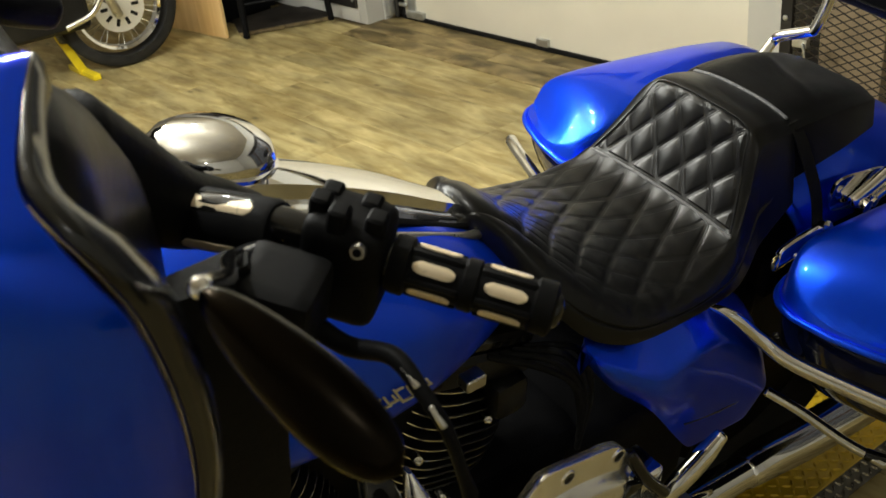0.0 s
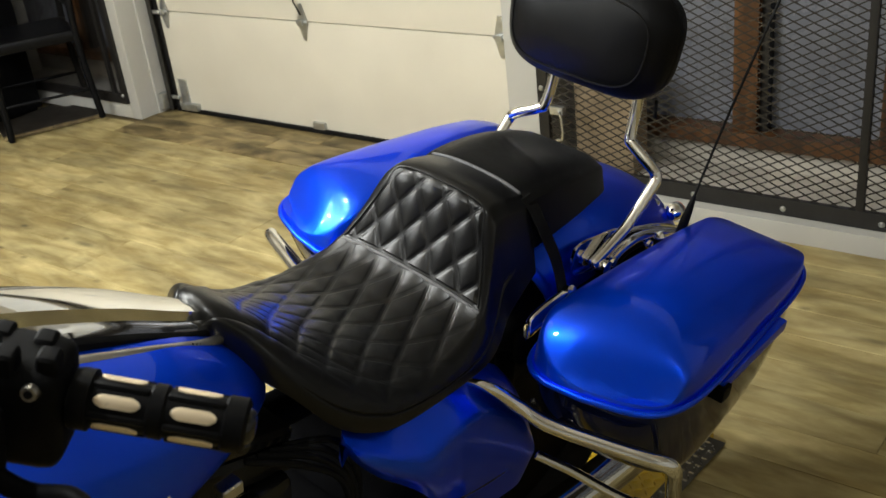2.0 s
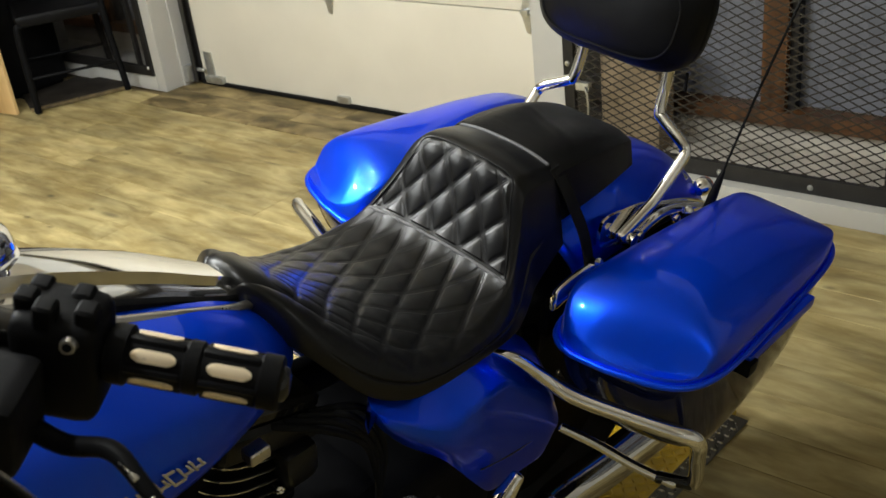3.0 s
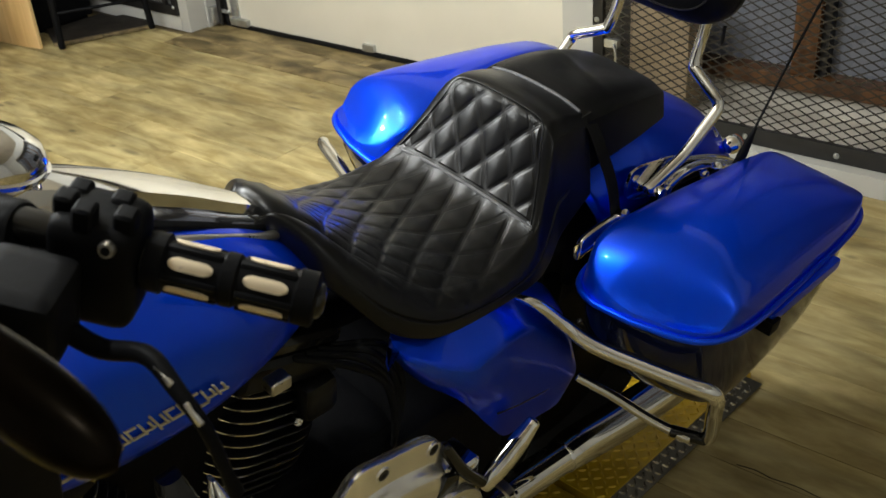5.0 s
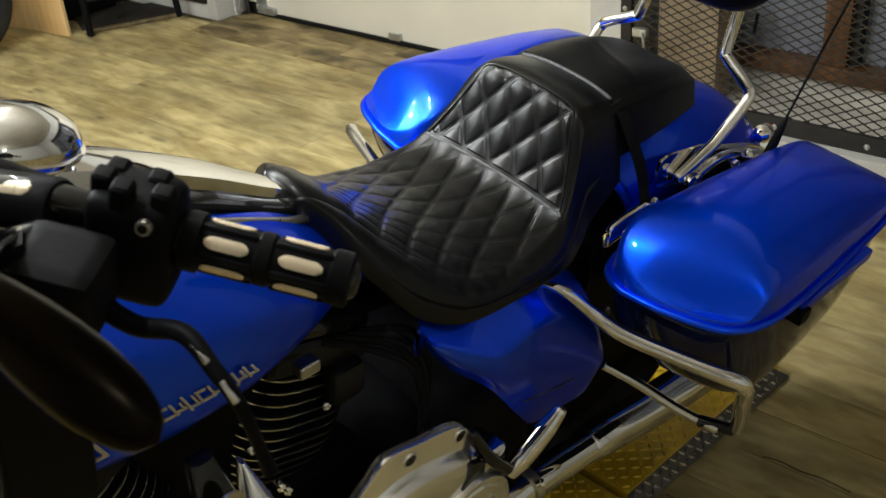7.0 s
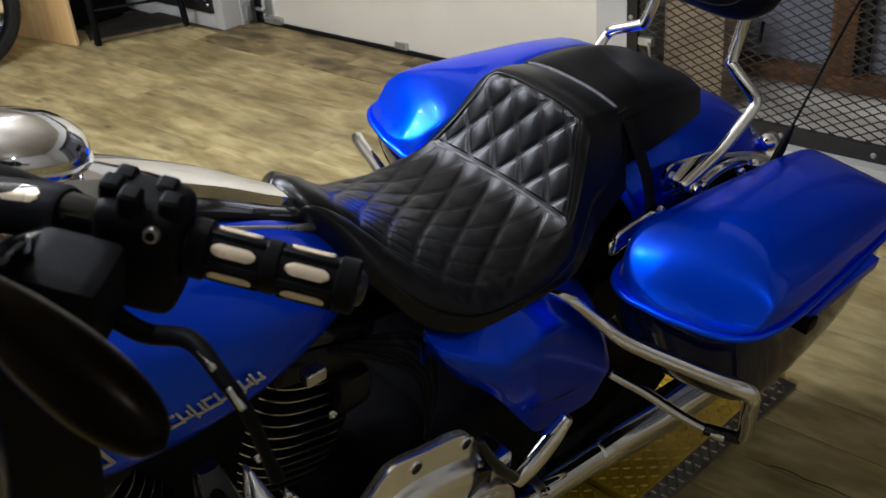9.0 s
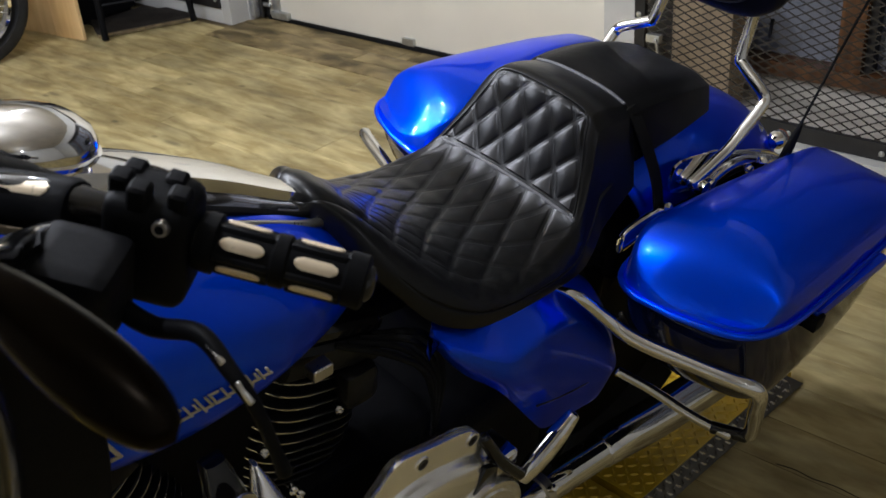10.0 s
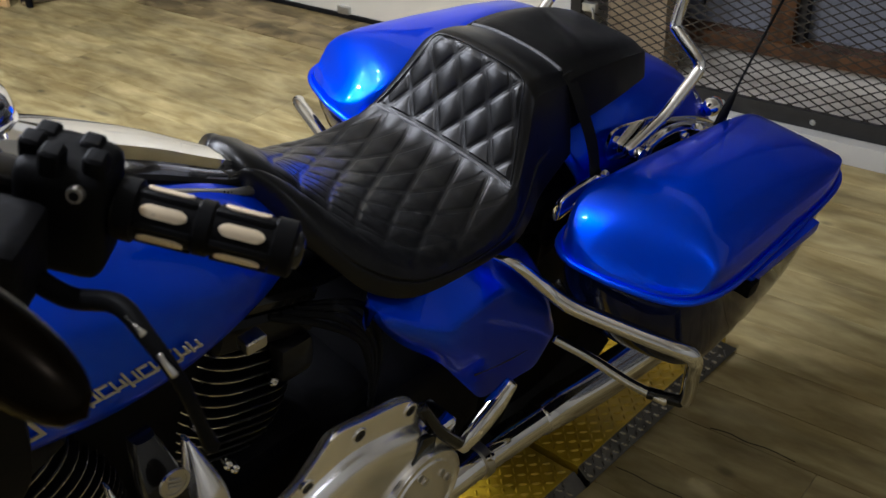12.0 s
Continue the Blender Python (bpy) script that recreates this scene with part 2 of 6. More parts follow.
def thing(name, label, category, at=None, group="", kind=""):
    ob = new(name)
    if at is not None:
        ob.matrix_world = at
    return tagged(ob, label, category, group, kind)


def curve(keys, n):
    """n points on a smooth curve through the keys (rows of numbers), even in key number."""
    k = np.array(keys, float)
    k = np.vstack([2 * k[0] - k[1], k, 2 * k[-1] - k[-2]])
    out = []
    for u in np.linspace(0, len(k) - 3 - 1e-9, n):
        i = int(u)
        f = u - i
        a, b, c, d = k[i:i + 4]
        out.append(0.5 * (2 * b + (c - a) * f + (2 * a - 5 * b + 4 * c - d) * f * f + (3 * b - a - 3 * c + d) * f ** 3))
    return np.array(out)


def grid(P, closed=True, caps=True):
    """Verts and faces of a grid of points (rings along the first index)."""
    n, m = P.shape[:2]
    faces = []
    for i in range(n - 1):
        for j in range(m if closed else m - 1):
            k = (j + 1) % m
            faces.append((i * m + j, i * m + k, (i + 1) * m + k, (i + 1) * m + j))
    if caps and closed:
        faces.append(tuple(range(m)))
        faces.append(tuple((n - 1) * m + j for j in range(m)))
    return P.reshape(-1, 3), faces


def tube(keys, r, material, name, parent=None, label="", n=40, seg=14, radii=None):
    """A round bar along a smooth curve through the keys."""
    pts = curve(keys, n) if len(keys) > 2 else np.linspace(keys[0], keys[1], max(2, n // 8))
    n = len(pts)
    rad = np.interp(np.linspace(0, 1, n), np.linspace(0, 1, len(radii)), radii) if radii else np.full(n, r)
    tang = np.gradient(pts, axis=0)
    tang /= np.linalg.norm(tang, axis=1)[:, None]
    ref = np.array([0.0, 0, 1]) if abs(tang[0][2]) < 0.9 else np.array([1.0, 0, 0])
    side = np.cross(tang[0], ref)
    rings = []
    for i in range(n):
        side = side - tang[i] * (side @ tang[i])
        side /= np.linalg.norm(side)
        up = np.cross(side, tang[i])
        a = np.linspace(0, 2 * np.pi, seg, endpoint=False)
        rings.append(pts[i] + rad[i] * (np.cos(a)[:, None] * side + np.sin(a)[:, None] * up))
    # rounded ends
    first = [pts[0] + (rings[0] - pts[0]) * f - tang[0] * rad[0] * g for f, g in ((0.55, 0.42), (0.86, 0.25))]
    last = [pts[-1] + (rings[-1] - pts[-1]) * f + tang[-1] * rad[-1] * g for f, g in ((0.86, 0.25), (0.55, 0.42))]
    v, f = grid(np.array(first + rings + last))
    return put(name, mesh_of(v, f, material, name=name), parent, label)


def box(bm, x0, x1, y0, y1, z0, z1, r=0.004, seg=2):
    """A box with softened edges, added to a bmesh."""
    g = bmesh.ops.create_cube(bm, size=1.0)
    for v in g["verts"]:
        v.co = Vector(((x0 + x1) / 2 + v.co.x * (x1 - x0), (y0 + y1) / 2 + v.co.y * (y1 - y0), (z0 + z1) / 2 + v.co.z * (z1 - z0)))
    if r > 0:
        e = list({e for v in g["verts"] for e in v.link_edges})
        bmesh.ops.bevel(bm, geom=e, offset=r, segments=seg, affect="EDGES", profile=0.7)
    return bm


def boxpart(name, material, parent, ext, r=0.004, label="", seg=2, at=None):
    bm = box(bmesh.new(), *ext, r=r, seg=seg)
    if at is not None:
        bm.transform(at)
    return part(name, bm, material, parent, label)


def lathe(profile, material, name, parent=None, label="", at=None, seg=36, squash=(1, 1, 1)):
    """A body turned about its z axis from rows of (radius, height)."""
    a = np.linspace(0, 2 * np.pi, seg, endpoint=False)
    P = np.array([[(r_ * c * squash[0], r_ * s * squash[1], h * squash[2]) for c, s in zip(np.cos(a), np.sin(a))] for r_, h in profile])
    v, f = grid(P)
    if at is not None:
        v = [at @ Vector(x) for x in v]
    return put(name, mesh_of(v, f, material, name=name), parent, label)


def axis_to(p, d):
    """A pose at p whose z axis points along d."""
    return Matrix.Translation(p) @ Vector(d).to_track_quat("Z", "Y").to_matrix().to_4x4()


def ring_of(cy, cz, hy, hz, n, e=2.6, flat=0.0):
    """A rounded closed outline in the y-z plane; flat cuts its lower half."""
    a = np.linspace(0, 2 * np.pi, n, endpoint=False)
    c, s = np.cos(a), np.sin(a)
    y = cy + hy * np.sign(c) * np.abs(c) ** (2 / e)
    z = cz + hz * np.sign(s) * np.abs(s) ** (2 / e) * np.where(s < 0, 1 - flat, 1)
    return y, z

# ---- the room ----
WX, DX = 3.13, 3.33          # front of the end wall, face of the sectional door
DOOR_A, DOOR_B = 2.065, 4.44  # the door's opening
S_ = "structure"


def slab(name, ext, material, label, category, r=0.003):
    bm = box(bmesh.new(), *ext, r=r)
    return tagged(part(name, bm, material, None, label), label, category, kind=S_)


floor = slab("floor", (-3.2, 3.6, -2.8, 7.2, -0.12, -0.012), OLDWOOD, "pale worn wooden plank floor of a workshop", "floor")
slab("ceiling", (-3.2, 3.9, -2.8, 7.2, CEIL, CEIL + 0.1), CEILPAINT, "plain painted workshop ceiling with small lamps", "ceiling")
# walls out of view, assumed; their paint is set for the light they bounce
slab("wall_west", (-3.3, -3.2, -2.8, 7.2, -0.01, CEIL), WALLPAINT, "unseen assumed wall, white to brighten the chrome", "wall")
slab("wall_south", (-3.2, 3.9, -2.9, -2.8, -0.01, CEIL), WALLPAINT, "unseen assumed wall, white to brighten the chrome", "wall")
slab("wall_north", (-3.2, 3.9, 7.2, 7.3, -0.01, CEIL), DARKWALL, "unseen assumed wall, darker to cut bounced light", "wall")

# end wall: pieces round the door and the two grilles
MESH_B = (-0.9, 1.93)
MESH_L = (4.515, 5.75)
TOPZ = 2.25
wall = tagged(new("wall_east"), "white painted end wall with a deep door opening", "wall", kind=S_)
for ext in [(WX, 3.42, MESH_B[1], DOOR_A, 0, TOPZ), (WX + 0.012, 3.42, DOOR_B, MESH_L[0], 0, TOPZ), (WX, 3.42, MESH_L[1], 7.2, 0, TOPZ),
            (WX, 3.42, -2.8, MESH_B[0], 0, TOPZ), (WX, 3.42, -2.8, 7.2, TOPZ, CEIL)]:
    boxpart("wall_piece", WALLPAINT, wall, ext, 0.006)
boxpart("wall_foot", WALLPAINT, wall, (WX - 0.048, 3.42, MESH_B[0], MESH_B[1], 0, 0.072), 0.006, "white painted curb below the grille")
boxpart("wall_foot", WALLPAINT, wall, (WX + 0.012, 3.42, MESH_L[0], MESH_L[1], 0, 0.083), 0.006)
# casing on the side of the door's opening
boxpart("casing", WALLPAINT, wall, (3.255, 3.42, DOOR_B - 0.014, DOOR_B - 0.001, 0, TOPZ), 0.003)
slab("outer_wall", (3.9, 4.0, -2.8, 7.2, -0.01, CEIL), OUTERWALL, "dark outer wall beyond the grilles", "wall")

# threshold in front of the door
thr = tagged(new("threshold"), "dark worn boards in the doorway, stained brown", "threshold", kind=S_)
for k, (xa, xb) in enumerate([(2.965, 3.085), (3.085, 3.205), (3.205, 3.335)]):
    cuts = [DOOR_A - 0.02, 2.75 + 0.23 * k, 3.62 - 0.17 * k, DOOR_B + 0.01]
    for ya, yb in zip(cuts, cuts[1:]):
        boxpart("plank", THRESH, thr, (xa + 0.0015, xb - 0.0015, ya + 0.0015, yb - 0.0015, -0.012, 0.004), 0.002)

# sectional door
door = tagged(new("door_1"), "cream sectional garage door, closed, with steel hinges", "garage door", kind=S_)
SECT = 0.525
for k in range(4):
    boxpart("panel", DOORPAINT, door, (DX, DX + 0.045, DOOR_A - 0.03, DOOR_B - 0.07, 0.022 + k * SECT, 0.022 + (k + 1) * SECT - 0.004), 0.006)
boxpart("bottom_seal", RUBBER, door, (DX - 0.012, DX + 0.03, DOOR_A - 0.02, DOOR_B - 0.08, 0.004, 0.026), 0.006, "black rubber bottom seal")


def hinge(y, z, w=0.030, h=0.085):
    """A strap hinge: tapered leaves above and below a knuckle."""
    bm = bmesh.new()
    for s in (-1, 1):
        prof = [(-w, 0.006), (w, 0.006), (w * 0.75, 0.03), (0.008, h), (-0.008, h), (-w * 0.75, 0.03)]
        vs = [bm.verts.new((DX - 0.004, y + a, z + s * b)) for a, b in prof]
        f = bm.faces.new(vs)
        e = bmesh.ops.extrude_face_region(bm, geom=[f])
        for v in e["geom"]:
            if isinstance(v, bmesh.types.BMVert):
                v.co.x -= 0.004
    hob = part("hinge", bm, STEEL, door, "galvanised steel door hinge", smooth=False)
    tube([(DX - 0.012, y - w, z), (DX - 0.012, y + w, z)], 0.007, STEEL, "knuckle", hob, n=16, seg=10)
    boxpart("bracket", STEEL, hob, (DX - 0.03, DX - 0.006, y - w * 0.5, y + w * 0.5, z - 0.012, z + 0.014), 0.003)
    return hob


for k in range(1, 4):
    for hy in (4.29, 3.303, 2.21):
        hinge(hy, 0.022 + k * SECT - 0.002)
# bottom brackets, roller, vertical track
boxpart("bottom_bracket", STEEL, door, (DX - 0.02, DX + 0.002, 3.262, 3.335, 0.028, 0.062), 0.003, "punched steel bottom bracket")
boxpart("bottom_bracket", STEEL, door, (DX - 0.03, DX + 0.002, 4.17, 4.30, 0.022, 0.058), 0.004, "steel corner bracket")
boxpart("corner_plate", STEEL, door, (DX - 0.008, DX + 0.001, 4.245, 4.305, 0.05, 0.185), 0.002)
bm = bmesh.new()
box(bm, 3.285, 3.325, 4.372, 4.376, 0.02, 2.1, 0.001)
box(bm, 3.325, 3.329, 4.34, 4.376, 0.02, 2.1, 0.001)
box(bm, 3.285, 3.289, 4.345, 4.376, 0.02, 2.1, 0.001)
part("track", bm, SHADEDSTEEL, door, "vertical door track, steel darkened for the shadowed gap")
boxpart("track_foot", STEEL, door, (3.25, 3.31, 4.376, 4.414, 0.03, 0.115), 0.003)
tube([(3.30, 4.30, 0.09), (3.30, 4.37, 0.09)], 0.011, STEEL, "roller", door, n=16)
tube([(3.30, 4.30, 0.545), (3.30, 4.37, 0.545)], 0.011, STEEL, "roller", door, n=16)
# cable hanging above the middle hinge
tube([(3.315, 3.30, 0.58), (3.305, 3.315, 0.63), (3.312, 3.33, 0.66), (3.32, 3.33, 0.9)], 0.004, BLACKIRON, "cable", door, n=30, seg=8)


def diamond_sheet(y0, y1, z0, z1, x, pw, ph, wire, name, parent, material, label):
    """Expanded metal: two families of slanted strands, crossing in diamonds."""
    verts, faces = [], []
    ny, nz = int((y1 - y0) / pw) + 1, int((z1 - z0) / ph) + 1

    def strand(a, b, dx):
        d = np.array(b) - np.array(a)
        w = np.array([-d[1], d[0]]) / np.hypot(*d) * wire
        k = len(verts)
        for (py, pz), s, o in ((a, 1, 0), (a, -1, 0), (b, -1, 0), (b, 1, 0), (a, 1, 1), (a, -1, 1), (b, -1, 1), (b, 1, 1)):
            verts.append((x + dx + o * wire * 1.6, py + s * w[0], pz + s * w[1]))
        faces.extend([(k, k + 1, k + 2, k + 3), (k + 7, k + 6, k + 5, k + 4), (k, k + 4, k + 5, k + 1), (k + 2, k + 6, k + 7, k + 3)])

    for i in range(ny):
        for j in range(nz):
            cy, cz = y0 + i * pw, z0 + j * ph
            for a, b in (((cy, cz + ph / 2), (cy + pw / 2, cz)), ((cy + pw / 2, cz), (cy + pw, cz + ph / 2)),
                         ((cy, cz + ph / 2), (cy + pw / 2, cz + ph)), ((cy + pw / 2, cz + ph), (cy + pw, cz + ph / 2))):
                if min(a[0], b[0]) >= y0 - 1e-6 and max(a[0], b[0]) <= y1 and max(a[1], b[1]) <= z1:
                    strand(a, b, 0.0 if (a[1] > b[1]) else 0.0012)
    me = mesh_of(verts, faces, material, False, name)
    return put(name, me, parent, label)


def grille(name, ya, yb, zb, zt, bar, pw, ph, wire, label, bolts):
    g = thing(name, label, "security grille", Matrix.Translation((WX, ya, zb)))
    w, h = yb - ya, zt - zb
    boxpart("frame_bar", BLACKIRON, g, (-0.004, 0.018, 0, w, 0, bar), 0.002)
    boxpart("frame_bar", BLACKIRON, g, (-0.004, 0.018, 0, w, h - bar, h), 0.002)
    boxpart("frame_bar", BLACKIRON, g, (-0.0035, 0.0175, 0, bar * 0.75, bar, h - bar), 0.002)
    boxpart("frame_bar", BLACKIRON, g, (-0.0035, 0.0175, w - bar * 0.75, w, bar, h - bar), 0.002)
    diamond_sheet(bar * 0.5, w - bar * 0.5, bar * 0.6, h - bar * 0.6, 0.006, pw, ph, wire, "mesh_sheet", g, MESHWIRE, "dark expanded metal mesh")
    for by, bz in bolts:
        lathe([(0.0, 0.006), (0.006, 0.0055), (0.0095, 0.002), (0.0105, 0.0)], STEEL, "bolt", g, "shiny bolt head",
              axis_to((-0.004, by - ya, bz - zb), (-1, 0, 0)), 14)
    return g


gr = grille("security_grille", MESH_B[0], MESH_B[1], 0.074, 2.2, 0.058, 0.062, 0.030, 0.0020,
            "black framed expanded metal grille bolted over a window", [(1.311, 0.098), (0.994, 0.098), (0.68, 0.098), (0.36, 0.098), (1.912, 0.427), (1.912, 0.85)])
boxpart("mullion", BLACKIRON, gr, (-0.003, 0.017, 0.738 + 0.9, 0.764 + 0.9, 0.05, 2.05), 0.002)
# latch with a hanging hasp on the grille's frame
boxpart("latch", STEEL, gr, (-0.03, -0.005, 2.71, 2.765, 0.265, 0.295), 0.003, "small steel latch plate")
tube([(-0.035, 2.722, 0.282), (-0.036, 2.712, 0.25), (-0.034, 2.712, 0.18), (-0.026, 2.74, 0.165)], 0.005, STEEL, "hasp", gr, n=24, seg=8)
gl = grille("security_grille", MESH_L[0], MESH_L[1], 0.086, 2.2, 0.05, 0.028, 0.014, 0.0008, "black framed fine mesh grille behind the chair", [(4.54, 0.13)])
boxpart("frame_bar", BLACKIRON, gl, (-0.0035, 0.0175, 0.09, 0.115, 0.05, 2.0), 0.002)


def window(name, ya, yb, posts, sill, x, label):
    w = tagged(new(name), label, "window", kind=S_)
    boxpart("back_board", GREYSTUFF, w, (x + 0.031, x + 0.05, ya, yb, 0.0, 2.1), 0.0, seg=1)
    edges = sorted([ya, yb] + posts)
    boxpart("window_sill", BROWNWOOD, w, (x - 0.07, x + 0.02, ya, yb, sill - 0.055, sill), 0.006, "dusty brown wooden sill")
    for p in posts:
        boxpart("window_post", BROWNWOOD, w, (x - 0.055, x + 0.02, p - 0.045, p + 0.045, sill, 2.1), 0.005, "brown wooden window post")
        boxpart("window_stop", BLACKIRON, w, (x - 0.03, x + 0.015, p - 0.075, p - 0.0455, sill, 2.1), 0.003)
    for a, b in zip(edges, edges[1:]):
        boxpart("pane", PANE, w, (x + 0.022, x + 0.03, a, b, sill, 2.1), 0.0, "dusty grey window pane", seg=1)
    boxpart("window_apron", GREYSTUFF, w, (x - 0.02, x + 0.02, ya, yb, -0.01, sill - 0.05), 0.004, "dusty pale board below the sill")
    boxpart("ledge", GREYSTUFF, w, (WX + 0.02, x - 0.02, ya, yb, 0.060, 0.078), 0.004)
    return w


window("window_1", -2.0, 1.93, [-0.35, 0.745, 1.258, 1.86], 0.225, 3.5, "wooden window with dusty panes behind the grille")
window("window_2", 4.52, 6.4, [4.72, 5.3], 0.24, 3.5, "wooden window with dusty panes behind the fine mesh")
# carton standing behind the grille
boxpart("carton", CARTON, None, (3.24, 3.36, 1.60, 1.84, 0.076, 0.47), 0.006)
tagged(bpy.data.objects["carton"], "plain brown carton standing behind the grille", "carton")

# plywood locker, mat, chair
crate = thing("plywood_boards", "two pale plywood boards standing upright beside the mat", "plywood board", pose(2.575, 5.0, 0.002, 0, 0, 8))
boxpart("board", PLY, crate, (-0.02, 0.0, -0.03, 0.20, 0, 0.95), 0.003)
boxpart("board", PLY, crate, (-0.016, 0.004, 0.203, 0.62, 0, 0.95), 0.003)
# added black block, keeps the area behind the boards dark
backdrop = thing("dark_backdrop", "added black block filling the dark area behind the plywood boards", "cabinet", pose(2.66, 5.22, 0.002, 0, 0, 3))
boxpart("body", SATINBLACK, backdrop, (0.0, 0.40, 0.0, 0.62, 0.02, 0.92), 0.006)
boxpart("plinth", SATINBLACK, backdrop, (0.02, 0.38, 0.02, 0.60, 0.0, 0.02), 0.0)
boxpart("top", SATINBLACK, backdrop, (-0.01, 0.41, -0.01, 0.63, 0.92, 0.945), 0.004)

rug = thing("floor_mat", "dark brown floor mat with a worn wooden edge strip", "mat", pose(2.62, 4.925, 0.005, 0, 0, -24))
boxpart("mat_sheet", RUG, rug, (0.0, 0.52, 0.012, 0.34, 0, 0.014), 0.004)
boxpart("edge_strip", OLDWOOD, rug, (0.0, 0.25, -0.012, 0.010, 0, 0.018), 0.004, "worn wooden edge strip")
boxpart("edge_strip", OLDWOOD, rug, (0.255, 0.50, -0.010, 0.012, 0, 0.018), 0.004, "worn wooden edge strip")


rug2 = thing("floor_mat", "dark brown mat lying under the chair", "mat", pose(2.74, 4.97, 0.0008))
boxpart("mat_sheet", RUG, rug2, (0.0, 0.385, 0.0, 0.29, 0, 0.004), 0.0015)


def stacking_chair(at):
    c = thing("chair", "black upholstered chair with thin black steel legs", "chair", at)
    bm = box(bmesh.new(), -0.22, 0.22, -0.23, 0.23, 0.43, 0.49, 0.028, 4)
    for v in bm.verts:
        if v.co.z > 0.47:
            v.co.z += 0.012 * (1 - (v.co.x / 0.22) ** 2) * (1 - (v.co.y / 0.23) ** 2)
    part("seat", bm, VINYL, c)
    bm = box(bmesh.new(), 0.20, 0.235, -0.21, 0.21, 0.60, 0.88, 0.016, 3)
    part("backrest", bm, VINYL, c)
    for s in (-1, 1):
        tube([(-0.20, s * 0.215, 0.44), (-0.225, s * 0.222, 0.40), (-0.235, s * 0.225, 0.02), (-0.235, s * 0.225, 0.012)], 0.018, SATINBLACK, "leg", c, n=30, seg=10)
        tube([(0.24, s * 0.22, 0.86), (0.21, s * 0.22, 0.44), (0.235, s * 0.225, 0.012)], 0.018, SATINBLACK, "leg", c, n=30, seg=10)
        tube([(-0.232, s * 0.224, 0.17), (0.222, s * 0.224, 0.17)], 0.008, SATINBLACK, "stretcher", c, n=16, seg=8)
    return c


stacking_chair(pose(2.93, 4.95, 0.019, 0, 0, -26))


# second motorcycle: front wheel, fork, dark body and yellow stand
def parked_motorcycle(at):
    m = thing("parked_motorcycle", "dark motorcycle with a chrome spoked front wheel on the floor", "motorcycle", at)
    R_, W_ = 0.315, 0.05
    a = np.linspace(0, 2 * np.pi, 48, endpoint=False)
    prof = [(R_ - 0.10 + 0.10 * (1 - (q / 1.0) ** 4) ** 0.5, q * W_) for q in np.linspace(-0.96, 0.96, 13)]
    P = np.array([[(rr * c, yy, rr * s) for rr, yy in prof] for c, s in zip(np.cos(a), np.sin(a))])
    P = np.vstack([P, P[:1]])
    v, f = grid(P, closed=True, caps=False)
    put("tyre", mesh_of(v, f, TYRE, name="tyre"), m)
    prof = [(0.222, -0.036), (0.208, -0.03), (0.202, -0.012), (0.202, 0.012), (0.208, 0.03), (0.222, 0.036)]
    P = np.array([[(rr * c, yy, rr * s) for rr, yy in prof] for c, s in zip(np.cos(a), np.sin(a))])
    P = np.vstack([P, P[:1]])
    v, f = grid(P, closed=True, caps=False)
    rim = put("rim", mesh_of(v, f, CHROME, name="rim"), m, "chrome wheel rim")
    lathe([(0, -0.05), (0.03, -0.05), (0.034, -0.04), (0.02, -0.03), (0.02, 0.03), (0.034, 0.04), (0.03, 0.05), (0, 0.05)], CHROME, "hub", m, "chrome hub", axis_to((0, 0, 0), (0, 1, 0)), 24)
    for k in range(28):
        t0 = 2 * math.pi * k / 28
        t1 = t0 + (0.42 if k % 2 else -0.42)
        y = 0.034 if k % 4 < 2 else -0.034
        tube([(0.03 * math.cos(t0), y, 0.03 * math.sin(t0)), (0.205 * math.cos(t1), y * 0.25, 0.205 * math.sin(t1))], 0.0022, CHROME, "spoke", m, n=16, seg=6)
    # brake disc with slots, on the side that faces the blue machine
    bm = bmesh.new()
    outer, inner, nseg = 0.128, 0.05, 60
    disc = lathe([(inner, -0.056), (outer, -0.056), (outer + 0.001, -0.0535), (outer, -0.051), (inner, -0.051)], WHITEMETAL, "brake_disc", m, "pale slotted brake disc", axis_to((0, 0, 0), (0, 1, 0)), 60)
    for k in range(10):
        t0 = 2 * math.pi * k / 10
        boxpart("slot", ENGINE, disc, (0.062, 0.100, -0.009, 0.009, -0.0008, 0.0008), 0.0, at=Matrix.Translation((0, -0.0575, 0)) @ Matrix.Rotation(t0, 4, "Y") @ pose(0, 0, 0, 90, 0, 0), seg=1)
    bm.free()
    for s in (-1, 1):
        tube([(-0.02, s * 0.085, -0.03), (-0.22, s * 0.085, 0.60)], 0.024, SATIN if s < 0 else CHROME, "fork_leg", m, "bare metal fork leg", n=24, seg=16)
    fend = np.array([[((R_ + 0.03 - 0.02 * (w / 0.065) ** 2) * math.cos(t), w, (R_ + 0.03 - 0.02 * (w / 0.065) ** 2) * math.sin(t)) for w in np.linspace(-0.065, 0.065, 9)] for t in np.linspace(radians(60), radians(200), 24)])
    v, f = grid(fend, closed=False)
    fo = put("mudguard", mesh_of(v, f, GLOSS, name="mudguard"), m, "black mudguard")
    so = fo.modifiers.new("thick", "SOLIDIFY")
    so.thickness = 0.004
    bm = box(bmesh.new(), -0.62, -0.17, -0.14, 0.10, -0.05, 0.32, 0.05, 3)
    part("engine", bm, ENGINE, m)
    bm = box(bmesh.new(), -1.2, -0.36, -0.12, 0.12, 0.34, 0.62, 0.08, 4)
    part("tank", bm, GLOSS, m)
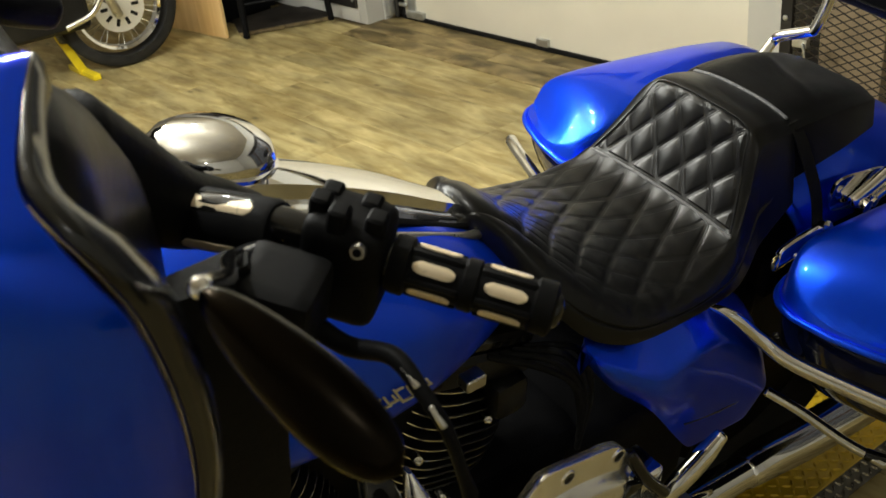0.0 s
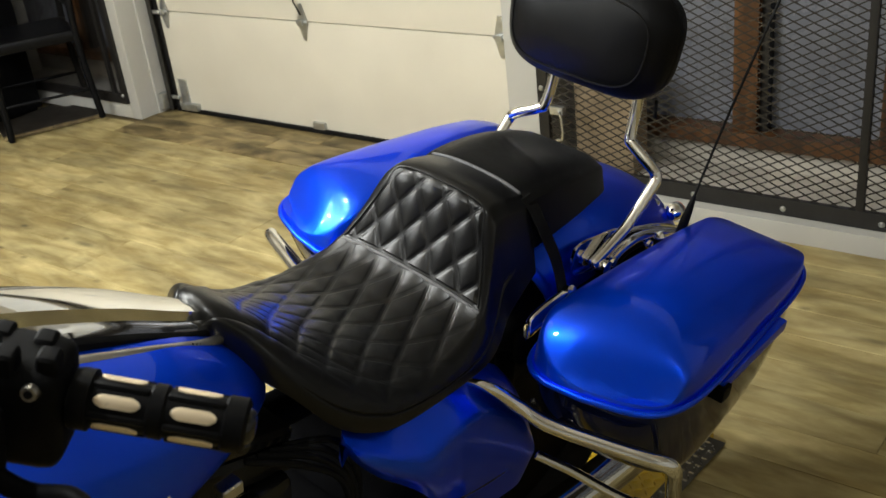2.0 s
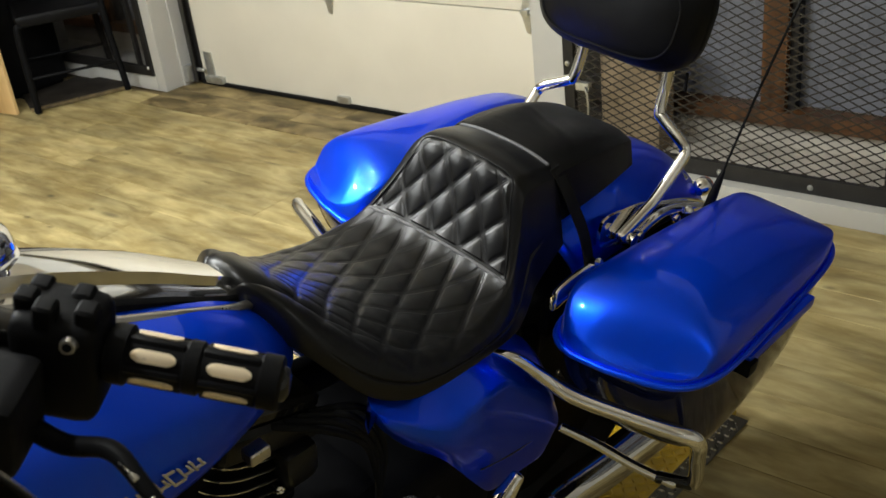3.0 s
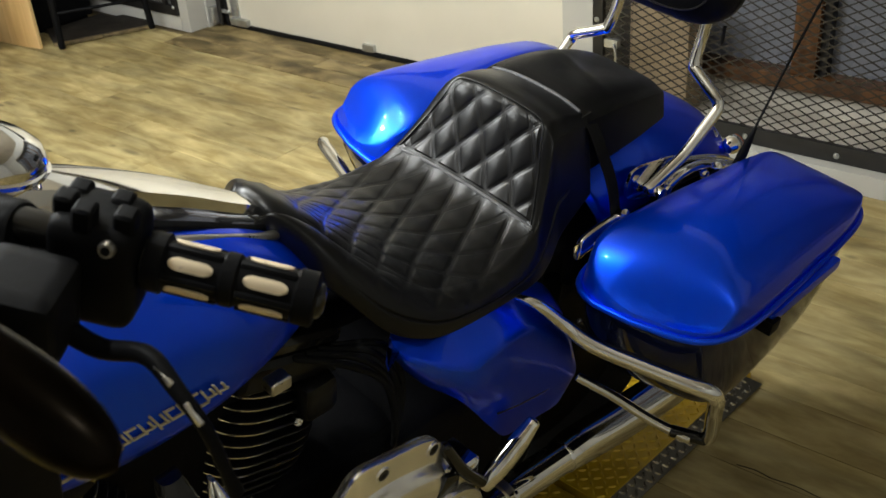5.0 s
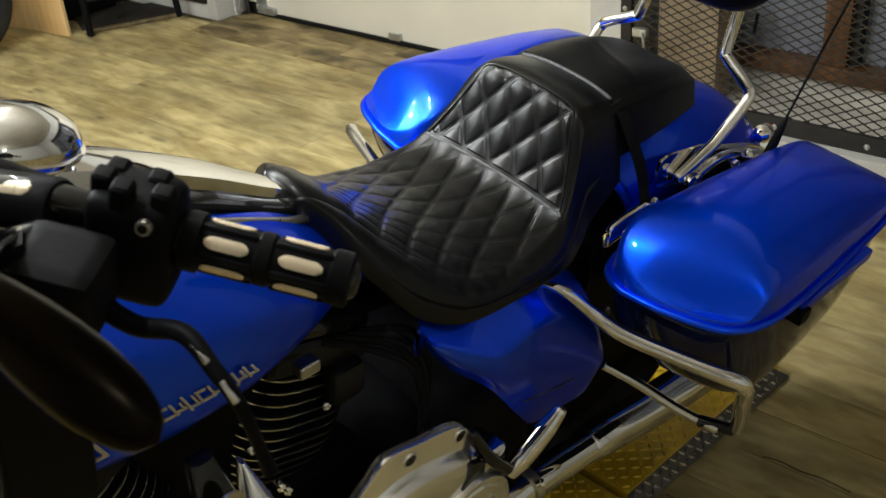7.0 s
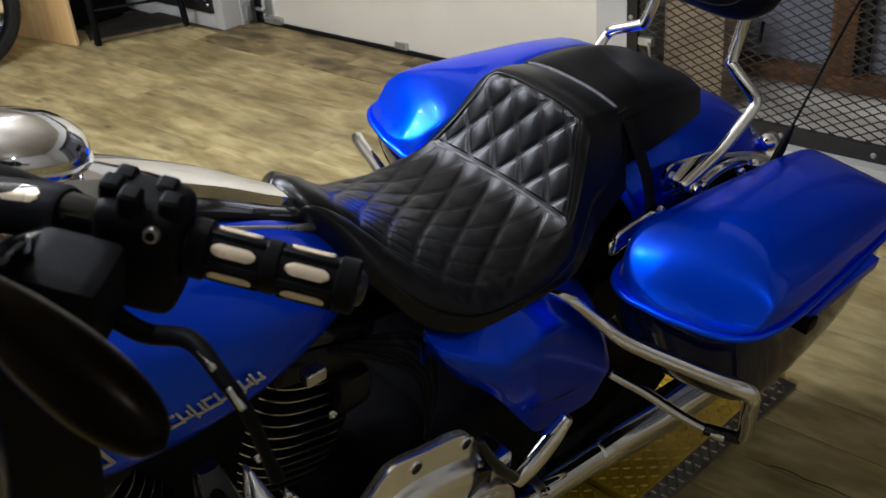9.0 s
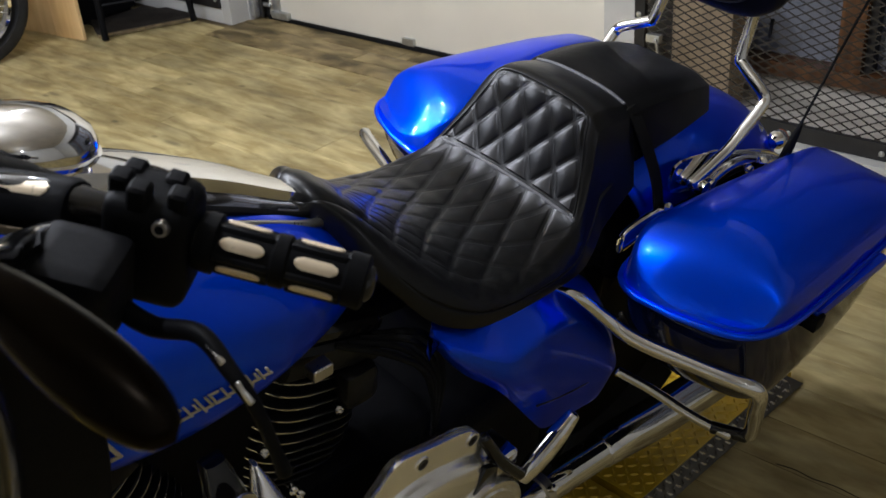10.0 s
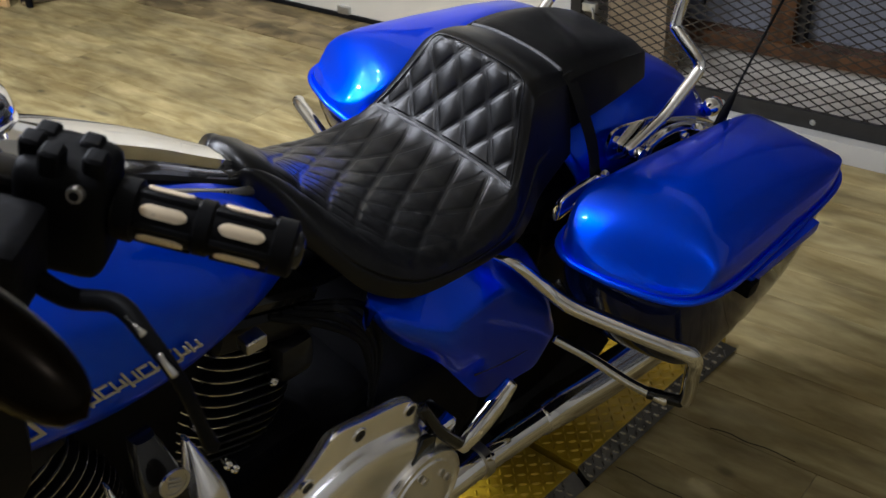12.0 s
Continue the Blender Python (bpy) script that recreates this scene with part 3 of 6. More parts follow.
    tube([(-0.30, -0.14, -0.02), (-0.17, -0.15, 0.02), (-0.10, -0.15, 0.09)], 0.016, CHROME, "pipe", m, n=20)
    # rear wheel far off behind
    v, f = grid(np.vstack([np.array([[(-1.45 + rr * c, yy, rr * s) for rr, yy in [(R_ - 0.10 + 0.10 * (1 - q ** 4) ** 0.5, q * 0.06) for q in np.linspace(-0.96, 0.96, 9)]] for c, s in zip(np.cos(a), np.sin(a))])] + [np.array([[(-1.45 + rr, yy, 0.0) for rr, yy in [(R_ - 0.10 + 0.10 * (1 - q ** 4) ** 0.5, q * 0.06) for q in np.linspace(-0.96, 0.96, 9)]]])]), closed=True, caps=False)
    put("tyre", mesh_of(v, f, TYRE, name="tyre"), m)
    return m


parked_motorcycle(pose(2.03, 5.06, 0.316, 0, 0, -6))
st = thing("motorcycle_stand", "yellow painted steel stand beside the spoked wheel", "stand", pose(1.80, 5.12, 0.002))
bm = box(bmesh.new(), -0.022, 0.022, -0.012, 0.012, 0.0, 0.42, 0.006)
bm.transform(pose(0, 0, 0.006, 0, -20, 0))
part("upright", bm, YELLOWTUBE, st)
bm = box(bmesh.new(), -0.02, 0.02, -0.16, 0.16, 0.0, 0.03, 0.006)
part("foot", bm, YELLOWTUBE, st)

# ceiling lamps: an assumed socket on a short cord for each bulb, the fill's too
for lx, ly, lw in LAMPS:
    c = thing("room_or_fill_lamp", "assumed lamp socket on a short cord, out of view; one is for an added fill bulb", "lamp", Matrix.Translation((lx, ly, CEIL)), "ceiling lamps")
    lathe([(0.0, 0.0), (0.05, 0.0), (0.048, -0.012), (0.01, -0.02), (0.0, -0.02)], WHITEMETAL, "rose", c, seg=20)
    lathe([(0.004, -0.015), (0.004, -0.33), (0.016, -0.335), (0.018, -0.368), (0.0, -0.369)], WHITEMETAL, "socket", c, seg=14)

# ---- low tread plate platform under the blue machine ----
PT, PW, PL = 0.034, 0.64, 2.75     # thickness, width, length
GAP = -0.605                        # joint between the two plates
lift = thing("tread_plate_platform", "low platform of yellow painted tread plate with bare metal borders", "platform", pose(1.981, 0.715, 0.0, 0, 0, -4.4))


def prism(bm, pts, y0, y1):
    """A body with the outline pts in x-z between y0 and y1."""
    a = [bm.verts.new((x, y0, z)) for x, z in pts]
    b = [bm.verts.new((x, y1, z)) for x, z in pts]
    bm.faces.new(a)
    bm.faces.new(b[::-1])
    for k in range(len(pts)):
        j = (k + 1) % len(pts)
        bm.faces.new((a[k], b[k], b[j], a[j]))
    return bm


def treads(name, x0, x1, y0, y1, at, material, parent, step=0.0195):
    """Raised lozenges of tread plate, in alternating directions."""
    verts, faces = [], []
    nx, ny = int((x1 - x0) / step), max(1, int(round((y1 - y0) / step)))
    for i in range(nx):
        for j in range(ny):
            cx, cy = x0 + (i + 0.5) * step, y0 + (j + 0.5) * (y1 - y0) / ny
            t = radians(48 if (i + j) % 2 else -42)
            k = len(verts)
            L, W = min(0.0105, step * 0.50), min(0.0034, step * 0.17)
            for (u, v, h) in ((-L, 0, 0), (0, -W, 0), (L, 0, 0), (0, W, 0), (-L * 0.6, 0, 1), (L * 0.6, 0, 1)):
                dx, dy = u * math.cos(t) - v * math.sin(t), u * math.sin(t) + v * math.cos(t)
                verts.append(at(cx + dx, cy + dy, 0.0004 + h * 0.0036))
            faces += [(k, k + 1, k + 5, k + 4), (k + 1, k + 2, k + 5), (k + 2, k + 3, k + 4, k + 5), (k + 3, k, k + 4)]
    return tagged(put(name, mesh_of(verts, faces, material, False, name), parent), kind="stuff")


def border_z(y):
    return 0.006 + (PT - 0.008) * y / 0.032


for xa, xb, shown in ((GAP + 0.007, 0.0, True), (-PL, GAP - 0.007, False)):
    bm = prism(bmesh.new(), [(xb, 0.004), (xb, PT - 0.006), (xb - 0.01, PT), (xa, PT), (xa, 0.004)], 0.032, PW)
    d_ = part("deck_plate", bm, YELLOW, lift, "yellow painted tread plate", smooth=False)
    bm = bmesh.new()
    pr = [(0.0, 0.004), (0.0, 0.006), (0.0315, PT - 0.002), (0.0315, 0.004)]
    a = [bm.verts.new((xa, y, z)) for y, z in pr]
    b = [bm.verts.new((xb - 0.03 * (y / 0.032) if shown else xb, y, z)) for y, z in pr]
    bm.faces.new(a)
    bm.faces.new(b[::-1])
    for k in range(4):
        bm.faces.new((a[k], b[k], b[(k + 1) % 4], a[(k + 1) % 4]))
    e_ = part("border", bm, PLATE, lift, "bare metal tread plate border", smooth=False)
    lo = max(xa, -1.35)
    treads("tread", lo + 0.004, xb - 0.012, 0.036, PW - 0.01, lambda x, y, h: (x, y, PT + h), YELLOW, d_)
    treads("tread", lo + 0.004, xb - 0.034, 0.001, 0.0315, lambda x, y, h: (x, y, border_z(y) + h * 1.2), WORNTREAD, e_, 0.0155)
boxpart("joint_strip", SATINBLACK, lift, (GAP - 0.0065, GAP + 0.0065, 0.0, PW, 0.002, 0.012), 0.0, "dark joint between the plates", seg=1)

# ---- the blue motorcycle: x to its rear, y to its right, z up; leaning on its stand ----
BIKE = pose(1.0939, 1.0108, 0.10, 0, 0, -5) @ pose(0, 0, 0, 11.5, 0, 0)
bike = thing("motorcycle", "blue touring motorcycle with black quilted seat and chrome trim", "motorcycle", BIKE)


def mir(keys, s):
    return [(x, s * y, z) for x, y, z in keys]


# fuel tank
def fuel_tank():
    st = curve([(-1.02, 0.00, 0.03, 0.98, 1.02), (-0.99, 0.00, 0.085, 0.93, 1.06), (-0.92, 0, 0.135, 0.885, 1.095), (-0.80, 0, 0.172, 0.822, 1.095),
                (-0.68, 0, 0.185, 0.803, 1.065), (-0.56, 0, 0.178, 0.808, 1.01), (-0.46, 0, 0.150, 0.814, 0.964), (-0.39, 0, 0.118, 0.82, 0.918),
                (-0.345, 0, 0.08, 0.825, 0.872), (-0.33, 0, 0.03, 0.835, 0.855)], 60)
    rings = []
    for x, _, hw, zb, zt in st:
        a = np.linspace(0, 2 * np.pi, 56, endpoint=False)
        c, s = np.cos(a), np.sin(a)
        mid = zb + (zt - zb) * 0.30
        y = hw * np.sign(c) * np.abs(c) ** 0.80
        z = np.where(s > 0, mid + (zt - mid) * np.abs(s) ** 0.92, mid - (mid - zb) * np.abs(s) ** 0.6)
        rings.append(np.stack([np.full(56, x), y, z], 1))
    v, f = grid(np.array(rings))
    t = put("fuel_tank", mesh_of(v, f, BLUE, name="fuel_tank"), bike, "glossy blue fuel tank")
    # folded seam along the lower edge on both sides
    for s in (-1, 1):
        keys = [(x, s * 0.80 * hw, zb + (zt - zb) * 0.066) for x, _, hw, zb, zt in st[6:-5:6]]
        tube(keys, 0.0042, BLUE, "tank_seam", t, n=60, seg=10)
    return t


tank = fuel_tank()


def sweep(rows, prof, material, name, parent, label="", n=50):
    """A body whose cross-section prof (half-width, height factors) follows rows of x, y, z, half-width, height."""
    st = curve(rows, n)
    P = np.array([[(x, y + hw * u, z + h * w) for u, w in prof] for x, y, z, hw, h in st])
    v, f = grid(P)
    return put(name, mesh_of(v, f, material, name=name), parent, label)


# chrome console along the top of the tank, with a raised spine and a lower trim
CONS = [(-0.96, 0, 1.075, 0.035, 0.02), (-0.86, 0, 1.09, 0.052, 0.03), (-0.74, 0, 1.078, 0.058, 0.034), (-0.62, 0, 1.040, 0.058, 0.034), (-0.50, 0, 0.984, 0.052, 0.03), (-0.42, 0, 0.938, 0.042, 0.026), (-0.385, 0, 0.920, 0.034, 0.022)]
CPROF = [(-1, -0.6), (-1.0, 0.0), (-0.86, 0.32), (-0.60, 0.42), (-0.52, 0.9), (-0.25, 1.0), (0.25, 1.0), (0.52, 0.9), (0.60, 0.42), (0.86, 0.32), (1.0, 0.0), (1, -0.6)]
console = sweep(CONS, CPROF, CHROME, "console", bike, "chrome tank console")
sweep([(x, y, z - 0.004, hw * 1.06, h * 0.35) for x, y, z, hw, h in CONS], [(-1, -1), (-1, 0.4), (-0.9, 0.8), (0.9, 0.8), (1, 0.4), (1, -1)], SATINBLACK, "console_gasket", bike)
for s in (-1, 1):
    tube(mir([(-0.90, 0.068, 1.078), (-0.74, 0.074, 1.062), (-0.62, 0.072, 1.026), (-0.50, 0.066, 0.972), (-0.42, 0.056, 0.930), (-0.375, 0.044, 0.908)], s), 0.0068, SATIN, "trim_strip", console, n=40, seg=10)
lathe([(0, 0.012), (0.008, 0.011), (0.012, 0.004), (0.012, 0)], CHROME, "bolt", console, "", axis_to((-0.398, 0.004, 0.935), (0.5, 0, 1)), 16)
lathe([(0, 0.010), (0.006, 0.009), (0.009, 0.004), (0.009, 0)], CHROME, "bolt", console, "", axis_to((-0.41, -0.016, 0.932), (0.4, -0.3, 1)), 16)
# domed instrument housing in front of the console
dome = lathe([(0.0, 0.046), (0.02, 0.0445), (0.038, 0.039), (0.052, 0.028), (0.060, 0.013), (0.061, 0.0), (0.057, -0.012), (0.042, -0.03), (0, -0.034)],
             CHROME, "instrument_housing", bike, "polished chrome domed instrument housing", pose(-0.683, 0, 1.112, 0, 18, 0), 48, (1.10, 0.88, 0.80))
lathe([(0.0605, 0.003), (0.0640, 0.0), (0.0625, -0.006), (0.0595, -0.003)], CHROME, "bezel", dome, "", pose(-0.683, 0, 1.112, 0, 18, 0), 48, (1.10, 0.88, 0.80))
# tank lettering: outlined block shapes ahead, smaller slanted strokes behind
def letter(x, z, y, w, h, s, kind):
    """One unreadable letter: slanted strokes joined by bars."""
    bm = bmesh.new()
    q = w * 0.26
    box(bm, -w / 2, -w / 2 + q, -0.0016, 0.0016, -h, h, 0.0007, 1)
    if kind != 1:
        box(bm, w / 2 - q, w / 2, -0.0016, 0.0016, -h * (1 if kind else 0.75), h * (1 if kind == 2 else 0.6), 0.0007, 1)
    if kind == 2:
        box(bm, -w / 2, w / 2, -0.0014, 0.0014, h - q * 0.8, h, 0.0006, 1)
        box(bm, -w / 2, w / 2, -0.0014, 0.0014, -h, -h + q * 0.8, 0.0006, 1)
    elif kind == 1:
        box(bm, -w / 2, w / 2, -0.0014, 0.0014, h * 0.55, h * 0.55 + q, 0.0006, 1)
        box(bm, -w / 2, w * 0.7, -0.0014, 0.0014, -h, -h + q, 0.0006, 1)
    else:
        box(bm, -w / 2, w * 0.6, -0.0014, 0.0014, -h * 0.75, -h * 0.75 + q, 0.0006, 1)
    for v in bm.verts:
        v.co.x += -0.45 * v.co.z
    bm.transform(pose(x, s * y, z, 8 * s, 0, 0))
    return part("letter_bar", bm, CREAM, tank, "cream metal lettering bars")


for s in (-1, 1):
    for k in range(4):
        letter(-0.806 + 0.023 * k, 0.914 - 0.010 * k, 0.1795 + 0.0012 * k, 0.019, 0.0125, s, 2)
    for k in range(9):
        letter(-0.676 + 0.0145 * k, 0.887 - 0.0008 * k, 0.1865 - 0.08 * max(0.0, 0.0145 * k - 0.03) ** 1.5, 0.0125, 0.0085 if k % 3 else 0.0115, s, (0, 1, 0, 0, 1)[k % 5])

# ---- seat ----
SEAT = [(-0.394, 0.918, 0.014, 0.914, 0.026, 0.893), (-0.389, 0.935, 0.026, 0.928, 0.044, 0.880), (-0.374, 0.946, 0.038, 0.936, 0.066, 0.874), (-0.345, 0.932, 0.057, 0.918, 0.118, 0.846),
        (-0.30, 0.886, 0.092, 0.868, 0.162, 0.788), (-0.25, 0.844, 0.122, 0.824, 0.182, 0.760), (-0.20, 0.812, 0.143, 0.792, 0.187, 0.748),
        (-0.12, 0.786, 0.151, 0.772, 0.184, 0.737), (-0.05, 0.787, 0.147, 0.776, 0.179, 0.730), (-0.004, 0.803, 0.138, 0.796, 0.170, 0.724),
        (0.032, 0.860, 0.112, 0.852, 0.158, 0.728), (0.056, 0.912, 0.091, 0.904, 0.148, 0.740), (0.070, 0.929, 0.085, 0.920, 0.143, 0.750), (0.100, 0.930, 0.085, 0.920, 0.138, 0.765), (0.150, 0.918, 0.085, 0.908, 0.130, 0.785)]


def seat_rows(rows, nlen, nacross, quilt, boxy=False):
    st = curve(rows, nlen)
    P, S = [], [0.0]
    for i in range(1, nlen):
        S.append(S[-1] + math.hypot(st[i][0] - st[i - 1][0], st[i][1] - st[i - 1][1]))
    seam = np.interp(0.0, st[:, 0], S)
    for i, (x, zt, wt, zs, wb, zb) in enumerate(st):
        ring = []
        for v in np.linspace(-1, 1, nacross):
            a = abs(v)
            if a < 0.62:
                y, z = wt * a / 0.62, zt - (zt - zs) * (a / 0.62) ** (5.0 if boxy else 2.5)
            elif boxy:
                k = (a - 0.62) / 0.38
                y, z = wt + (wb - wt) * (0.45 * min(1, k * 8) ** 0.6 + 0.55 * k), zs + (zb - zs) * k ** 1.15
            else:
                # a soft fall beside the rider, a flat upright wall beside the raised back
                h = (a - 0.62) / 0.38
                k = h * math.pi / 2
                flat = min(1.0, max(0.0, (x + 0.03) / 0.06))
                flat = flat * flat * (3 - 2 * flat)
                ya, za = math.sin(k) ** 0.9, (1 - math.cos(k)) ** 0.85
                yb_, zb_ = 0.30 * min(1.0, h * 7) ** 0.6 + 0.70 * h ** 0.9, h ** 1.12
                y = wt + (wb - wt) * (ya + (yb_ - ya) * flat)
                z = zs + (zb - zs) * (za + (zb_ - za) * flat)
            ring.append((x, math.copysign(y, v), z))
        P.append(ring)
    P = np.array(P)
    if quilt:
        du, dv = np.gradient(P, axis=0), np.gradient(P, axis=1)
        N = np.cross(du, dv)
        N /= np.linalg.norm(N, axis=2)[:, :, None] + 1e-12
        if N[nlen // 2, nacross // 2, 2] < 0:
            N = -N
        s = np.array(S)[:, None] - seam
        across = np.concatenate([np.zeros((nlen, 1)), np.cumsum(np.linalg.norm(np.diff(P, axis=1), axis=2), axis=1)], axis=1)
        across = across - across[:, nacross // 2][:, None]
        # stitched diamonds: steep ones on the raised back, drawn out towards the nose below the seam
        lean = np.where(s > 0, 0.68 * s, 0.36 * s - 0.75 * s * s)
        a, b = (across - 0.008 - lean) / 0.0535, (across - 0.008 + lean) / 0.0535
        size = np.where(s > 0, 0.0440, 0.0485)

        fa, fb = np.abs(a - np.round(a)), np.abs(b - np.round(b))
        ra, rb = np.sin(np.pi * fa) ** 0.55, np.sin(np.pi * fb) ** 0.55
        dome = np.where(s > 0, ra * rb, ra * (0.22 + 0.78 * rb))
        d = np.minimum(fa, fb) * size
        pil = dome - 0.16 * np.exp(-((d - 0.0034) / 0.0015) ** 2)
        vv = np.abs(np.linspace(-1, 1, nacross))[None, :]
        mask = np.clip((0.61 - vv) / 0.03, 0, 1) * (s > 0) + np.clip((0.86 - vv) / 0.05, 0, 1) * (s <= 0)
        xs = P[:, :, 0]
        mask = mask * np.clip((xs + 0.345) / 0.02, 0, 1) * np.clip((0.066 - xs) / 0.006, 0, 1)
        line = np.abs(s) < 0.004
        amp = np.where(s > 0, 0.0040, 0.0036 - 0.0022 * np.clip((vv - 0.5) / 0.2, 0, 1))
        # soft creases where the lower cushion sags
        crease = 0.0003 * np.sin(s * 190 + across * 9) * np.clip((-s - 0.03) / 0.05, 0, 1) * np.clip((0.32 + s) / 0.1, 0, 1)
        hem = -0.0028 * np.exp(-((vv - 0.885) / 0.007) ** 2) * np.clip((xs + 0.33) / 0.04, 0, 1) * np.clip((0.10 - xs) / 0.03, 0, 1)
        P = P + N * hem[:, :, None]
        P = P + N * ((pil * amp * np.where(line, 0.2, 1.0) + crease) * mask)[:, :, None]
    return P


seat = new("seat")
seat.parent = bike
seat["label"] = "black leather seat with diamond stitching"
P = seat_rows(SEAT, 760, 521, True)
v, f = grid(P)
put("rider_cushion", mesh_of(v, f, LEATHER, name="rider_cushion"), seat, "black quilted leather rider cushion", sharp=False)
# piping along the seam and the rim of the raised back
pts = [(-0.004, y, 0.8035 - 0.009 * abs(y / 0.138) ** 2.5 + 0.0015) for y in np.linspace(-0.141, 0.141, 15)]
tube(pts, 0.0027, PIPING, "piping", seat, n=60, seg=8)
rim = [(0.0, -0.137, 0.800), (0.032, -0.113, 0.853), (0.050, -0.097, 0.891), (0.062, -0.089, 0.914), (0.066, -0.074, 0.924), (0.067, -0.04, 0.928), (0.067, 0, 0.9285), (0.067, 0.04, 0.928), (0.066, 0.074, 0.924), (0.062, 0.089, 0.914), (0.050, 0.097, 0.891), (0.032, 0.113, 0.853), (0.0, 0.137, 0.800)]
tube(rim, 0.0013, LEATHER, "piping", seat, n=90, seg=8)
# piping round the nose, and a dark slot under it
tube([(-0.345, -0.098, 0.868), (-0.372, -0.062, 0.893), (-0.391, -0.030, 0.906), (-0.396, 0, 0.910), (-0.391, 0.030, 0.906), (-0.372, 0.062, 0.893), (-0.345, 0.098, 0.868)], 0.0028, PIPING, "piping", seat, n=60, seg=8)
PASS = [(0.146, 0.896, 0.080, 0.890, 0.118, 0.822), (0.151, 0.915, 0.087, 0.906, 0.121, 0.825), (0.20, 0.917, 0.091, 0.907, 0.122, 0.830), (0.27, 0.910, 0.091, 0.899, 0.118, 0.832),
        (0.33, 0.897, 0.087, 0.886, 0.109, 0.830), (0.372, 0.882, 0.078, 0.872, 0.099, 0.824), (0.392, 0.866, 0.069, 0.858, 0.088, 0.818), (0.397, 0.845, 0.060, 0.840, 0.075, 0.815)]
P = seat_rows(PASS, 80, 91, False, True)
for i in range(P.shape[0]):  # moulded dip towards the rear
    for j in range(P.shape[1]):
        x, y, z = P[i, j]
        # a soft fold across the cushion, and a moulded dip behind it
        P[i, j, 2] += 0.0035 * math.exp(-((x - 0.255 - 0.45 * y) / 0.012) ** 2) * max(0.0, 1 - (y / 0.085) ** 2)
        P[i, j, 2] -= 0.007 * math.exp(-((x - 0.30) / 0.07) ** 2 - (y / 0.05) ** 2)
v, f = grid(P)
put("passenger_cushion", mesh_of(v, f, VINYL, name="passenger_cushion"), seat, "plain black passenger cushion")
tube([(0.147, y, 0.9195 - 0.010 * abs(y / 0.088) ** 2.5) for y in np.linspace(-0.087, 0.087, 9)], 0.0028, PIPING, "piping", seat, n=40, seg=8)
# strap down both sides
for s in (-1, 1):
    st = curve(mir([(0.152, 0.092, 0.905), (0.156, 0.106, 0.888), (0.166, 0.124, 0.85), (0.185, 0.142, 0.79), (0.205, 0.150, 0.715)], s), 30)
    P = np.array([[(x - 0.011, y + s * 0.001, z), (x - 0.011, y + s * 0.004, z), (x + 0.011, y + s * 0.004, z + 0.002), (x + 0.011, y + s * 0.001, z + 0.002)] for x, y, z in st])
    v, f = grid(P)
    put("strap", mesh_of(v, f, RUBBER, name="strap"), seat, "black seat strap")

# ---- rear fender ----
def rear_fender():
    rows = []
    for t in np.linspace(radians(112), radians(-12), 44):
        R_ = 0.465
        x, z = 0.335 + R_ * math.cos(t) * 1.0, 0.355 + R_ * math.sin(t)
        ring = []
        for q in np.linspace(-1, 1, 25):
            drop = (1 - math.sqrt(max(0.0, 1 - abs(q) ** 2.4))) * 0.125
            ring.append((0.335 + (R_ - drop) * math.cos(t), 0.138 * q, 0.355 + (R_ - drop) * math.sin(t)))
        rows.append(ring)
    v, f = grid(np.array(rows), closed=False)
    ob = put("rear_fender", mesh_of(v, f, BLUE, name="rear_fender"), bike, "glossy blue rear fender")
    so = ob.modifiers.new("thick", "SOLIDIFY")
    so.thickness = 0.004
    return ob


rear_fender()


